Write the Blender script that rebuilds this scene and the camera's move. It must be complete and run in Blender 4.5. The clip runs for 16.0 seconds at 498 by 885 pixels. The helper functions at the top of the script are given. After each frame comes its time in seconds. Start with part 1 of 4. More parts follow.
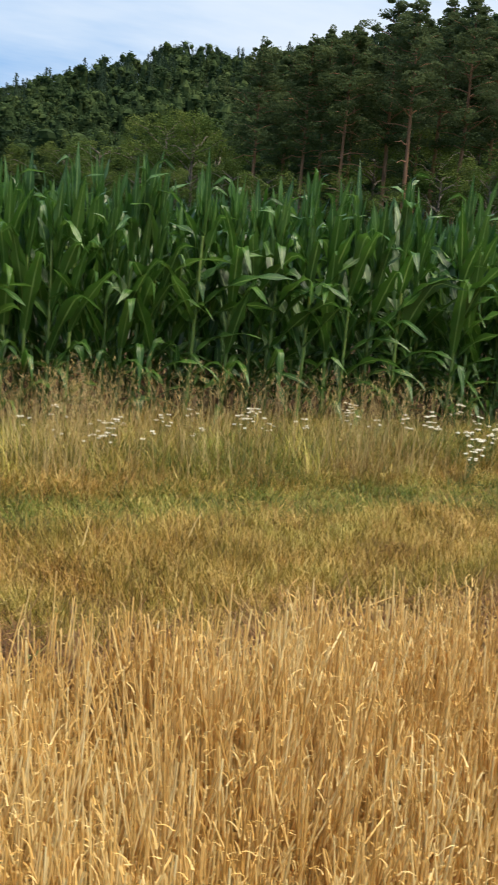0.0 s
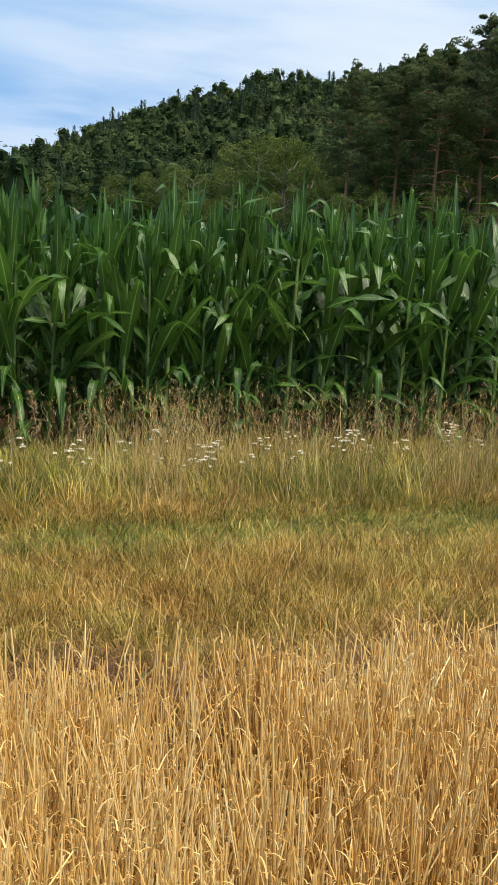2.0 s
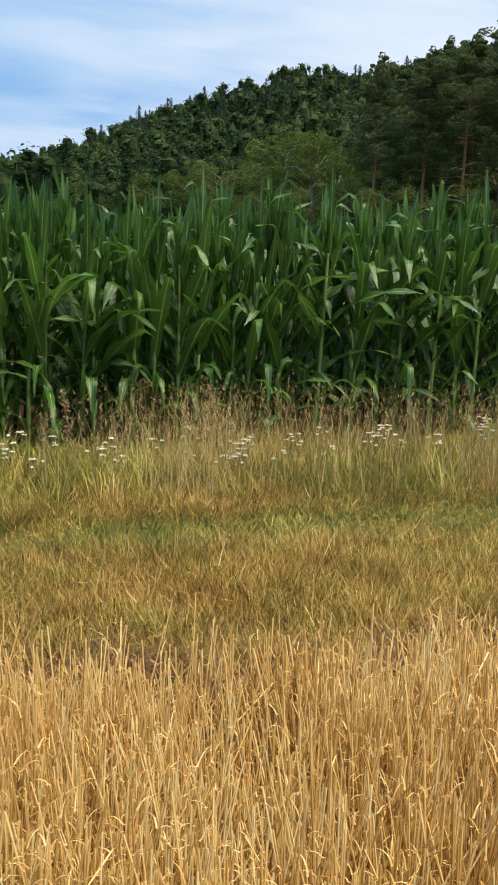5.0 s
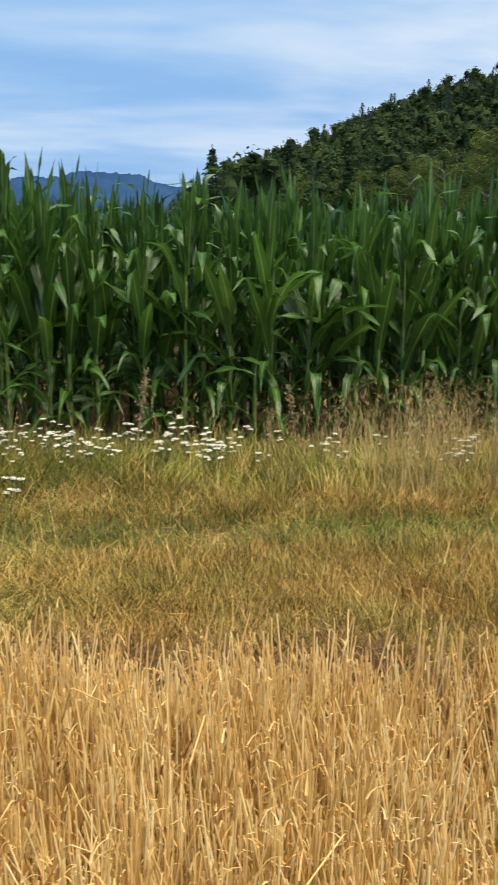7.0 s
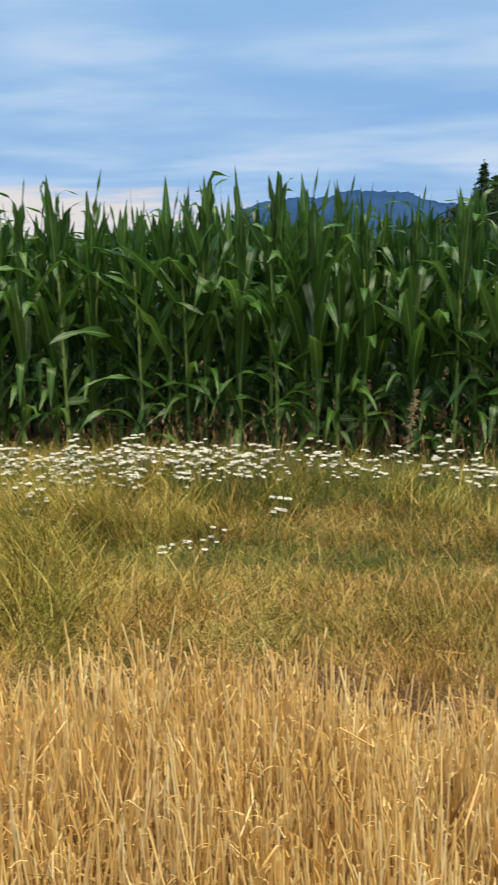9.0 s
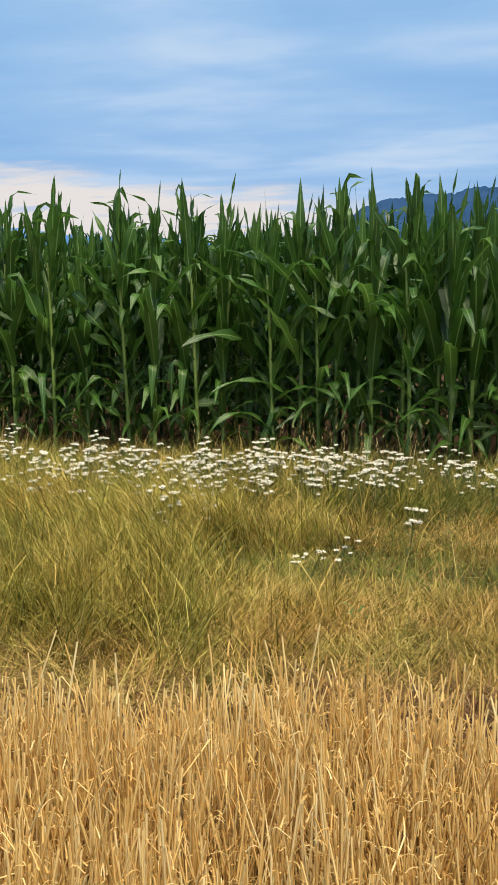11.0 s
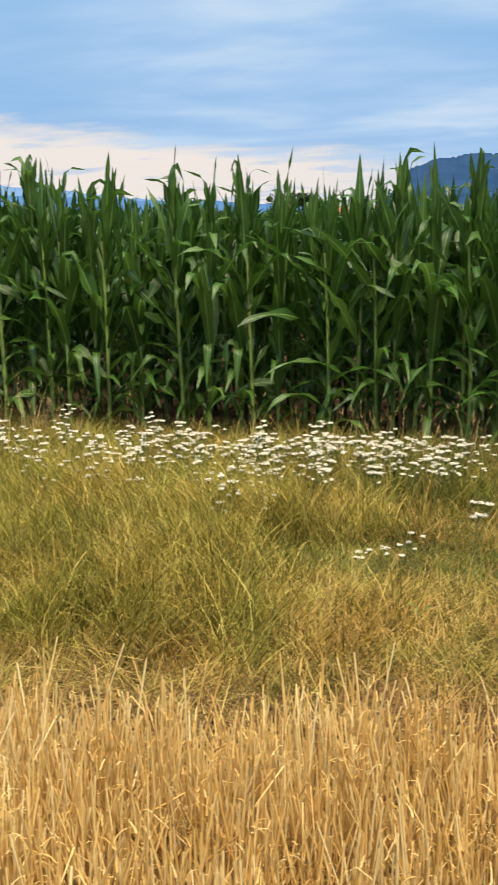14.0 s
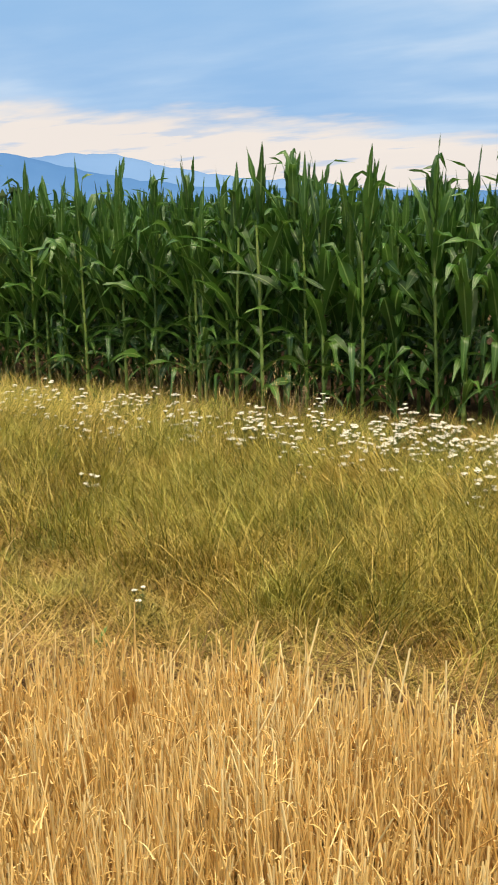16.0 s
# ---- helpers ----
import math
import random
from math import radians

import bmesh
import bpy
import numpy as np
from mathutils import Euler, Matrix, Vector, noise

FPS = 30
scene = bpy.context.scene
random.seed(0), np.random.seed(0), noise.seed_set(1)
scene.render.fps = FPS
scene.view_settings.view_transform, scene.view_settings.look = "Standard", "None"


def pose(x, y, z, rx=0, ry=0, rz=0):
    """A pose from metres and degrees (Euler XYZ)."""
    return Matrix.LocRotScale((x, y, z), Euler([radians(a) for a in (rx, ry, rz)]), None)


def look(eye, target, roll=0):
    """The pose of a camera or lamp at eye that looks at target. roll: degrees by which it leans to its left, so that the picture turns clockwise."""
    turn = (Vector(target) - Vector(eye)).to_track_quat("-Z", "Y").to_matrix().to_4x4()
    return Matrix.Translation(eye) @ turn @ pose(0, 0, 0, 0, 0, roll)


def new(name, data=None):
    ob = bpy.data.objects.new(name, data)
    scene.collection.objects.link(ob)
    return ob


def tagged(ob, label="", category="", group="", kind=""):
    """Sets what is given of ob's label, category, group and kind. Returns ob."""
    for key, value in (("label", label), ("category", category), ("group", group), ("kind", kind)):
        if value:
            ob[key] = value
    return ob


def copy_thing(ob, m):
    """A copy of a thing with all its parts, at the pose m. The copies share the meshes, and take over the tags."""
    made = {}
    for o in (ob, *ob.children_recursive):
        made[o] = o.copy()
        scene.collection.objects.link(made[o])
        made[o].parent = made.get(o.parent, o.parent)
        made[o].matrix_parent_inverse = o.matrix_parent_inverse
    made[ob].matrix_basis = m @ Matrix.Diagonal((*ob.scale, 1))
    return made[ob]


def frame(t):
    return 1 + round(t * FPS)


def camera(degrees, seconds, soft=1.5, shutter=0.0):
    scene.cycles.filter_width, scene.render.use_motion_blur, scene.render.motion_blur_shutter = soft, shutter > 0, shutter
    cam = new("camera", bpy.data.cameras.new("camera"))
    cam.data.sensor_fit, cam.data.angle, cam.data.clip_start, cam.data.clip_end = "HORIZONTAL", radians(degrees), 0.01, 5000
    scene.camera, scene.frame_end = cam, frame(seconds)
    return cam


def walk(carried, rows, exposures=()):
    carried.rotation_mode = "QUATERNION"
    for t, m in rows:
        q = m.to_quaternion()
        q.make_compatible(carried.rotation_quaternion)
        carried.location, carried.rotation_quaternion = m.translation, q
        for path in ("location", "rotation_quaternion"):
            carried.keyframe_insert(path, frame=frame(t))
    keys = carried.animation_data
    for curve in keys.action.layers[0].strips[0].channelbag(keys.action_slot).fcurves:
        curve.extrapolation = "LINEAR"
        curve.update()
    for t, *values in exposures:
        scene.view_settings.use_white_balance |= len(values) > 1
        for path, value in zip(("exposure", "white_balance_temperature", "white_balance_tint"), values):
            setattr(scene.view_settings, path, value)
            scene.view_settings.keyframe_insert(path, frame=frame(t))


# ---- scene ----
cam = camera(28.1, 16.0, shutter=0.36)
PATH = [
    (0, (1.092, 0.049, 1.431), (1.811, 1.874, 1.039), 4.9),
    (0.5, (1.082, 0.061, 1.431), (1.69, 1.928, 1.049), 4.1),
    (1, (1.073, 0.069, 1.431), (1.615, 1.957, 1.055), 3.5),
    (1.5, (1.076, 0.072, 1.432), (1.607, 1.964, 1.062), 3.2),
    (2, (1.081, 0.067, 1.429), (1.616, 1.96, 1.068), 3.0),
    (2.5, (1.083, 0.067, 1.431), (1.63, 1.957, 1.071), 2.9),
    (3, (1.087, 0.064, 1.435), (1.644, 1.952, 1.079), 2.7),
    (5.5, (1.064, 0.085, 1.423), (1.473, 2.006, 1.045), 1.7),
    (6, (1.05, 0.078, 1.424), (1.361, 2.017, 1.042), 1.5),
    (6.5, (1.037, 0.078, 1.423), (1.241, 2.03, 1.038), 1.2),
    (7, (1.039, 0.07, 1.415), (1.084, 2.033, 1.03), 0.5),
    (7.5, (1.027, 0.084, 1.408), (0.988, 2.047, 1.024), 0.8),
    (8, (0.979, 0.154, 1.421), (0.885, 2.116, 1.042), 1.4),
    (8.5, (0.979, 0.183, 1.416), (0.714, 2.131, 1.048), 1.0),
    (9, (0.982, 0.187, 1.422), (0.512, 2.099, 1.07), -0.3),
    (9.5, (0.97, 0.189, 1.421), (0.397, 2.075, 1.082), -0.5),
    (10, (0.952, 0.187, 1.421), (0.324, 2.056, 1.087), -0.6),
    (12.5, (0.805, 0.297, 1.561), (0.073, 2.112, 1.151), 0.3),
    (13, (0.804, 0.305, 1.57), (0.083, 2.122, 1.148), 0.0),
    (13.5, (0.796, 0.305, 1.57), (0.079, 2.124, 1.146), -0.1),
    (14, (0.781, 0.298, 1.571), (0.005, 2.091, 1.144), -0.5),
    (14.5, (0.764, 0.275, 1.572), (-0.155, 1.999, 1.143), -1.2),
    (15, (0.757, 0.226, 1.594), (-0.287, 1.875, 1.158), -1.4),
    (15.5, (0.738, 0.223, 1.58), (-0.393, 1.815, 1.146), -1.4),
    (16, (0.729, 0.223, 1.578), (-0.459, 1.771, 1.14), -1.2),
]
walk(cam, [(t, look(eye, aim, roll)) for t, eye, aim, roll in PATH],
     exposures=[(0, 0.45, 6500, 10), (5.5, 0.43, 6500, 10), (7.5, 0.37, 6500, 10), (9, 0.28, 6500, 10), (10.5, 0.31, 6550, 10), (12.5, 0.39, 6700, 10), (16, 0.44, 7050, 11)])

# ---------------- sky and sun ----------------
SUN_AZ, SUN_EL = radians(130), radians(68)   # azimuth from +y towards +x
GLOW_AZ = radians(-36)                        # the bright strip low in the sky


def sky_world():
    world = bpy.data.worlds.new("sky")
    scene.world = world
    world.use_nodes = True
    nt = world.node_tree
    nt.nodes.clear()
    N, L = nt.nodes.new, nt.links.new

    def math_node(op, a, b=None, clamp=False):
        n = N("ShaderNodeMath")
        n.operation, n.use_clamp = op, clamp
        for k, v in enumerate((a, b)):
            if v is None:
                continue
            if isinstance(v, (int, float)):
                n.inputs[k].default_value = v
            else:
                L(v, n.inputs[k])
        return n.outputs[0]

    def ramp(v, lo, hi, a=0.0, b=1.0):
        n = N("ShaderNodeMapRange")
        n.interpolation_type = "SMOOTHSTEP"
        L(v, n.inputs[0])
        for k, x in zip((1, 2, 3, 4), (lo, hi, a, b)):
            n.inputs[k].default_value = x
        return n.outputs[0]

    def blend(f, a, b):
        n = N("ShaderNodeMix")
        n.data_type = "RGBA"
        L(f, n.inputs[0])
        for k, v in ((6, a), (7, b)):
            if isinstance(v, tuple):
                n.inputs[k].default_value = (*v, 1)
            else:
                L(v, n.inputs[k])
        return n.outputs[2]

    sky = N("ShaderNodeTexSky")
    sky.sky_type, sky.sun_disc = "NISHITA", False
    sky.sun_elevation, sky.sun_rotation = SUN_EL, SUN_AZ
    sky.air_density, sky.dust_density, sky.ozone_density = 1.0, 0.3, 1.6
    tc = N("ShaderNodeTexCoord")
    sep = N("ShaderNodeSeparateXYZ")
    turn = N("ShaderNodeVectorRotate")
    turn.rotation_type = "Z_AXIS"
    turn.inputs["Angle"].default_value = radians(-7)
    L(tc.outputs["Generated"], turn.inputs["Vector"])
    L(turn.outputs[0], sep.inputs[0])
    x, y, z = sep.outputs
    up = math_node("MAXIMUM", z, 0.0)
    # cloud sheet seen in perspective
    den = math_node("ADD", up, 0.09)
    px, py = math_node("DIVIDE", x, den), math_node("DIVIDE", y, den)
    comb = N("ShaderNodeCombineXYZ")
    L(math_node("MULTIPLY", px, 0.62), comb.inputs[0])
    L(math_node("MULTIPLY", py, 1.0), comb.inputs[1])
    comb.inputs[2].default_value = 3.7
    big = N("ShaderNodeTexNoise")
    L(comb.outputs[0], big.inputs["Vector"])
    big.inputs["Scale"].default_value, big.inputs["Detail"].default_value = 0.9, 3.0
    big.inputs["Roughness"].default_value, big.inputs["Distortion"].default_value = 0.5, 0.5
    fine = N("ShaderNodeTexNoise")
    L(comb.outputs[0], fine.inputs["Vector"])
    fine.inputs["Scale"].default_value, fine.inputs["Detail"].default_value = 2.6, 4.0
    fine.inputs["Roughness"].default_value = 0.55
    cov = math_node("ADD", math_node("MULTIPLY", big.outputs[0], 0.7), math_node("MULTIPLY", fine.outputs[0], 0.3))
    thin = ramp(cov, 0.33, 0.66)
    thick = ramp(cov, 0.48, 0.78)
    # clear blue base a little deeper towards the horizon haze
    hazy = ramp(z, 0.0, 0.30, 0.0, 1.0)
    blue = blend(hazy, (2.7, 5.4, 10.0), (3.5, 6.5, 10.6))
    base = blend(math_node("MULTIPLY", 0.2, 1.0), blue, sky.outputs[0])
    col = blend(math_node("MULTIPLY", thin, 0.72), base, (5.6, 7.8, 10.6))
    col = blend(math_node("MULTIPLY", thick, 0.75), col, (7.8, 8.9, 10.4))
    # low bright strip under the cloud edge
    toward = math_node("ADD", math_node("MULTIPLY", x, math.sin(GLOW_AZ)), math_node("MULTIPLY", y, math.cos(GLOW_AZ)))
    edge = math_node("ADD", z, math_node("MULTIPLY", math_node("SUBTRACT", fine.outputs[0], 0.5), 0.055))
    edge = math_node("ADD", edge, math_node("MULTIPLY", math_node("ADD", x, 0.68), 0.092))
    strip = math_node("MULTIPLY", ramp(edge, 0.118, 0.095), ramp(toward, 0.80, 0.93))
    col = blend(math_node("MULTIPLY", strip, 0.9), col, (9.8, 9.1, 8.6))
    cut = math_node("MULTIPLY", ramp(fine.outputs[0], 0.55, 0.66), strip)
    col = blend(math_node("MULTIPLY", cut, 0.7), col, (5.2, 6.8, 9.4))
    # bright overcast towards the wooded hill
    white = math_node("MULTIPLY", ramp(math_node("ADD", math_node("MULTIPLY", x, math.sin(radians(31.5))), math_node("MULTIPLY", y, math.cos(radians(31.5)))), 0.86, 1.0), ramp(cov, 0.30, 0.58))
    col = blend(math_node("MULTIPLY", white, 0.88), col, (8.9, 9.9, 11.1))
    bg = N("ShaderNodeBackground")
    L(col, bg.inputs[0])
    bg.inputs[1].default_value = 0.068
    out = N("ShaderNodeOutputWorld")
    L(bg.outputs[0], out.inputs[0])


sky_world()
sun = new("sun", bpy.data.lights.new("sun", "SUN"))
sun.data.energy, sun.data.angle, sun.data.color = 5.6, radians(45), (1.0, 0.88, 0.68)
to_sun = Vector((math.sin(SUN_AZ) * math.cos(SUN_EL), math.cos(SUN_AZ) * math.cos(SUN_EL), math.sin(SUN_EL)))
sun.matrix_world = look(to_sun * 60, (0, 0, 0))

rng = np.random.default_rng(7)


# ---------------- materials ----------------
class Nodes:
    """A small helper round one node material."""

    def __init__(self, name, rough=0.6, spec=0.3):
        self.mat = bpy.data.materials.new(name)
        self.mat.use_nodes = True
        self.nt = self.mat.node_tree
        self.bsdf = self.nt.nodes["Principled BSDF"]
        self.bsdf.inputs["Roughness"].default_value = rough
        self.bsdf.inputs["Specular IOR Level"].default_value = spec
        self.out = self.nt.nodes["Material Output"]

    def node(self, kind):
        return self.nt.nodes.new(kind)

    def link(self, a, b):
        self.nt.links.new(a, b)

    def ramp(self, value, stops):
        n = self.node("ShaderNodeValToRGB")
        e = n.color_ramp.elements
        while len(e) < len(stops):
            e.new(0.5)
        for el, (p, c) in zip(e, stops):
            el.position, el.color = p, (*c, 1)
        self.link(value, n.inputs[0])
        return n.outputs[0]

    def noise(self, scale, detail=3.0, rough=0.55, space="Object", stretch=None):
        tc = self.node("ShaderNodeTexCoord")
        n = self.node("ShaderNodeTexNoise")
        n.inputs["Scale"].default_value, n.inputs["Detail"].default_value = scale, detail
        n.inputs["Roughness"].default_value = rough
        src = tc.outputs[space]
        if stretch:
            mp = self.node("ShaderNodeMapping")
            mp.inputs["Scale"].default_value = stretch
            self.link(src, mp.inputs[0])
            src = mp.outputs[0]
        self.link(src, n.inputs["Vector"])
        return n.outputs[0]

    def mix(self, fac, a, b, kind="MIX"):
        n = self.node("ShaderNodeMix")
        n.data_type, n.blend_type = "RGBA", kind
        for k, v in ((0, fac), (6, a), (7, b)):
            if isinstance(v, (int, float)):
                n.inputs[k].default_value = v
            elif isinstance(v, tuple):
                n.inputs[k].default_value = (*v, 1)
            else:
                self.link(v, n.inputs[k])
        return n.outputs[2]

    def island(self):
        return self.node("ShaderNodeNewGeometry").outputs["Random Per Island"]

    def object_random(self):
        return self.node("ShaderNodeObjectInfo").outputs["Random"]

    def range(self, v, lo, hi, a, b):
        n = self.node("ShaderNodeMapRange")
        self.link(v, n.inputs[0])
        for k, x in zip((1, 2, 3, 4), (lo, hi, a, b)):
            n.inputs[k].default_value = x
        return n.outputs[0]

    def bump(self, height, strength, distance):
        n = self.node("ShaderNodeBump")
        n.inputs["Strength"].default_value, n.inputs["Distance"].default_value = strength, distance
        self.link(height, n.inputs["Height"])
        self.link(n.outputs[0], self.bsdf.inputs["Normal"])

    def finish(self, colour, thin=0.0):
        """thin: share of light that passes through the blade."""
        self.link(colour, self.bsdf.inputs["Base Color"])
        if thin:
            tr = self.node("ShaderNodeBsdfTranslucent")
            self.link(colour, tr.inputs[0])
            mx = self.node("ShaderNodeMixShader")
            mx.inputs[0].default_value = thin
            self.link(self.bsdf.outputs[0], mx.inputs[1])
            self.link(tr.outputs[0], mx.inputs[2])
            self.link(mx.outputs[0], self.out.inputs[0])
        return self.mat


def blade_material(name, stops, rough=0.6, thin=0.3, spec=0.25, patch=0.5, drift=0.0):
    """Colours spread blade by blade, with slow patches over the ground; drift: share of olive and rusty spots."""
    m = Nodes(name, rough, spec)
    slow = m.noise(2.6, 3.0)
    isl = m.island()
    add = m.node("ShaderNodeMath")
    add.operation = "MULTIPLY_ADD"
    m.link(m.range(slow, 0.3, 0.7, -patch / 2, patch / 2), add.inputs[0])
    add.inputs[1].default_value = 1.0
    m.link(isl, add.inputs[2])
    col = m.ramp(add.outputs[0], stops)
    if drift:
        spot = m.noise(2.2, 4.0, 0.65)
        col = m.mix(m.range(spot, 0.50, 0.66, 0.0, drift), col, (0.62, 0.92, 0.62), "MULTIPLY")
        col = m.mix(m.range(spot, 0.50, 0.36, 0.0, drift), col, (0.92, 0.74, 0.66), "MULTIPLY")
    streak = m.noise(60.0, 2.0, stretch=(1, 1, 0.15))
    col = m.mix(m.range(streak, 0.35, 0.65, 0.0, 0.3), col, (0.72, 0.60, 0.42), "MULTIPLY")
    return m.finish(col, thin)


STRAW = blade_material("straw", [(0.0, (0.60, 0.36, 0.105)), (0.25, (0.80, 0.54, 0.195)), (0.7, (0.90, 0.67, 0.285)), (1.0, (0.94, 0.79, 0.43))], 0.48, 0.28, 0.35)
STRAW_LEAF = blade_material("straw_leaf", [(0.0, (0.62, 0.38, 0.11)), (0.5, (0.77, 0.53, 0.19)), (1.0, (0.87, 0.69, 0.34))], 0.5, 0.35)
LITTER = blade_material("straw_litter", [(0.0, (0.38, 0.215, 0.065)), (0.5, (0.58, 0.355, 0.11)), (1.0, (0.74, 0.50, 0.18))], 0.7, 0.25)
DRY = blade_material("dry_grass", [(0.0, (0.10, 0.055, 0.022)), (0.35, (0.26, 0.155, 0.048)), (0.75, (0.50, 0.335, 0.095)), (1.0, (0.70, 0.53, 0.20))], 0.6, 0.3, drift=0.55)
BROWN = blade_material("brown_grass", [(0.0, (0.06, 0.028, 0.016)), (0.4, (0.16, 0.080, 0.036)), (0.8, (0.32, 0.18, 0.075)), (1.0, (0.55, 0.38, 0.17))], 0.65, 0.2)
OCHRE = blade_material("yellowing_grass", [(0.0, (0.10, 0.078, 0.016)), (0.3, (0.22, 0.175, 0.030)), (0.65, (0.39, 0.275, 0.060)), (1.0, (0.65, 0.485, 0.18))], 0.55, 0.24, drift=0.55)
TALL = blade_material("tall_grass", [(0.0, (0.09, 0.095, 0.016)), (0.3, (0.22, 0.205, 0.034)), (0.65, (0.46, 0.375, 0.075)), (1.0, (0.75, 0.60, 0.20))], 0.55, 0.24, drift=0.55)
GREEN = blade_material("green_grass", [(0.0, (0.040, 0.066, 0.012)), (0.4, (0.098, 0.13, 0.020)), (0.75, (0.20, 0.21, 0.036)), (1.0, (0.38, 0.34, 0.085))], 0.5, 0.24, drift=0.55)
SEED = blade_material("seed_grass", [(0.0, (0.26, 0.17, 0.065)), (0.5, (0.46, 0.335, 0.135)), (1.0, (0.68, 0.54, 0.27))], 0.7, 0.2)


def corn_leaf_material():
    m = Nodes("corn_leaf", 0.4, 0.65)
    uv = m.node("ShaderNodeUVMap")
    sep = m.node("ShaderNodeSeparateXYZ")
    m.link(uv.outputs[0], sep.inputs[0])
    u, v = sep.outputs[0], sep.outputs[1]
    off = m.node("ShaderNodeMath")
    off.operation = "SUBTRACT"
    m.link(u, off.inputs[0])
    off.inputs[1].default_value = 0.5
    dist = m.node("ShaderNodeMath")
    dist.operation = "ABSOLUTE"
    m.link(off.outputs[0], dist.inputs[0])
    slow = m.noise(5.0, 3.0)
    add = m.node("ShaderNodeMath")
    add.operation = "MULTIPLY_ADD"
    m.link(slow, add.inputs[0])
    add.inputs[1].default_value = 0.35
    m.link(m.object_random(), add.inputs[2])
    col = m.ramp(add.outputs[0], [(0.0, (0.024, 0.068, 0.011)), (0.45, (0.044, 0.116, 0.016)), (0.9, (0.062, 0.150, 0.021)), (1.0, (0.078, 0.168, 0.027))])
    wave = m.node("ShaderNodeTexWave")
    wave.wave_type, wave.bands_direction = "BANDS", "X"
    wave.inputs["Scale"].default_value, wave.inputs["Distortion"].default_value = 7.0, 0.3
    m.link(uv.outputs[0], wave.inputs[0])
    col = m.mix(m.range(wave.outputs[1], 0, 1, 0, 0.28), col, (0.55, 0.7, 0.5), "MULTIPLY")
    col = m.mix(m.range(dist.outputs[0], 0.065, 0.02, 0.0, 0.85), col, (0.24, 0.36, 0.11))
    # dried tips and nicked margins
    tip = m.node("ShaderNodeMath")
    tip.operation = "MULTIPLY_ADD"
    m.link(slow, tip.inputs[0])
    tip.inputs[1].default_value = 0.25
    m.link(v, tip.inputs[2])
    col = m.mix(m.range(tip.outputs[0], 1.10, 1.18, 0.0, 0.6), col, (0.26, 0.22, 0.09))
    m.bump(wave.outputs[1], 0.25, 0.004)
    m.link(m.range(slow, 0.3, 0.7, 0.30, 0.42), m.bsdf.inputs["Roughness"])
    return m.finish(col, 0.36)


def stalk_material():
    m = Nodes("corn_stalk", 0.45, 0.4)
    n = m.noise(9.0, 3.0, stretch=(1, 1, 0.3))
    col = m.ramp(n, [(0.3, (0.10, 0.17, 0.035)), (0.5, (0.19, 0.27, 0.06)), (0.7, (0.30, 0.36, 0.11))])
    col = m.mix(m.range(m.object_random(), 0.25, 0.85, 0.0, 0.85), col, (0.050, 0.092, 0.022))
    return m.finish(col, 0.05)


CORN_LEAF, CORN_STALK = corn_leaf_material(), stalk_material()


def corn_field_material():
    m = Nodes("corn_leaf_shaded", 0.40, 0.55)
    isl = m.island()
    # same corn as the edge, its green darkened for shade inside the field
    col = m.ramp(isl, [(0.0, (0.020, 0.054, 0.009)), (0.5, (0.031, 0.086, 0.012)), (1.0, (0.046, 0.112, 0.015))])
    col = m.mix(m.range(m.noise(14.0), 0.35, 0.65, 0.0, 0.4), col, (0.6, 0.75, 0.5), "MULTIPLY")
    return m.finish(col, 0.34)


CORN_LEAF_SHADED = corn_field_material()


def foliage_material(name, stops, thin=0.2, mottle=1.8):
    m = Nodes(name, 0.85, 0.06)
    isl = m.island()
    slow = m.noise(0.16, 2.0)
    add = m.node("ShaderNodeMath")
    add.operation = "MULTIPLY_ADD"
    m.link(m.range(isl, 0.0, 1.0, -0.12, 0.12), add.inputs[0])
    add.inputs[1].default_value = 1.0
    m.link(m.range(slow, 0.32, 0.68, 0.0, 1.0), add.inputs[2])
    col = m.ramp(add.outputs[0], stops)
    fine = m.noise(mottle, 3.0, 0.6)
    col = m.mix(m.range(fine, 0.36, 0.62, 0.35, 0.0), col, (0.4, 0.45, 0.42), "MULTIPLY")
    tint = m.object_random()
    col = m.mix(m.range(tint, 0, 1, 0.0, 0.35), col, (0.75, 0.8, 0.55), "MULTIPLY")
    return m.finish(col, thin)


NEEDLES = foliage_material("pine_needles", [(0.0, (0.062, 0.090, 0.042)), (0.5, (0.090, 0.120, 0.055)), (1.0, (0.12, 0.148, 0.066))], 0.42)
SPRUCE = foliage_material("spruce_needles", [(0.0, (0.020, 0.040, 0.022)), (0.5, (0.034, 0.060, 0.030)), (1.0, (0.06, 0.09, 0.04))])
LEAVES = foliage_material("tree_leaves", [(0.0, (0.040, 0.072, 0.018)), (0.5, (0.080, 0.120, 0.030)), (1.0, (0.15, 0.18, 0.05))], 0.3)
WOODS = foliage_material("far_woods", [(0.0, (0.024, 0.042, 0.020)), (0.5, (0.044, 0.072, 0.029)), (1.0, (0.088, 0.120, 0.044))], 0.3, 0.8)
SPRUCE_FAR = foliage_material("far_spruces", [(0.0, (0.030, 0.052, 0.034)), (0.5, (0.042, 0.068, 0.042)), (1.0, (0.056, 0.086, 0.050))], 0.2, 0.8)


def bark_material(name, a, b, c):
    m = Nodes(name, 0.85, 0.15)
    n = m.noise(3.0, 5.0, 0.6, stretch=(1, 1, 0.25))
    col = m.ramp(n, [(0.3, a), (0.5, b), (0.7, c)])
    m.bump(n, 0.6, 0.05)
    return m.finish(col)


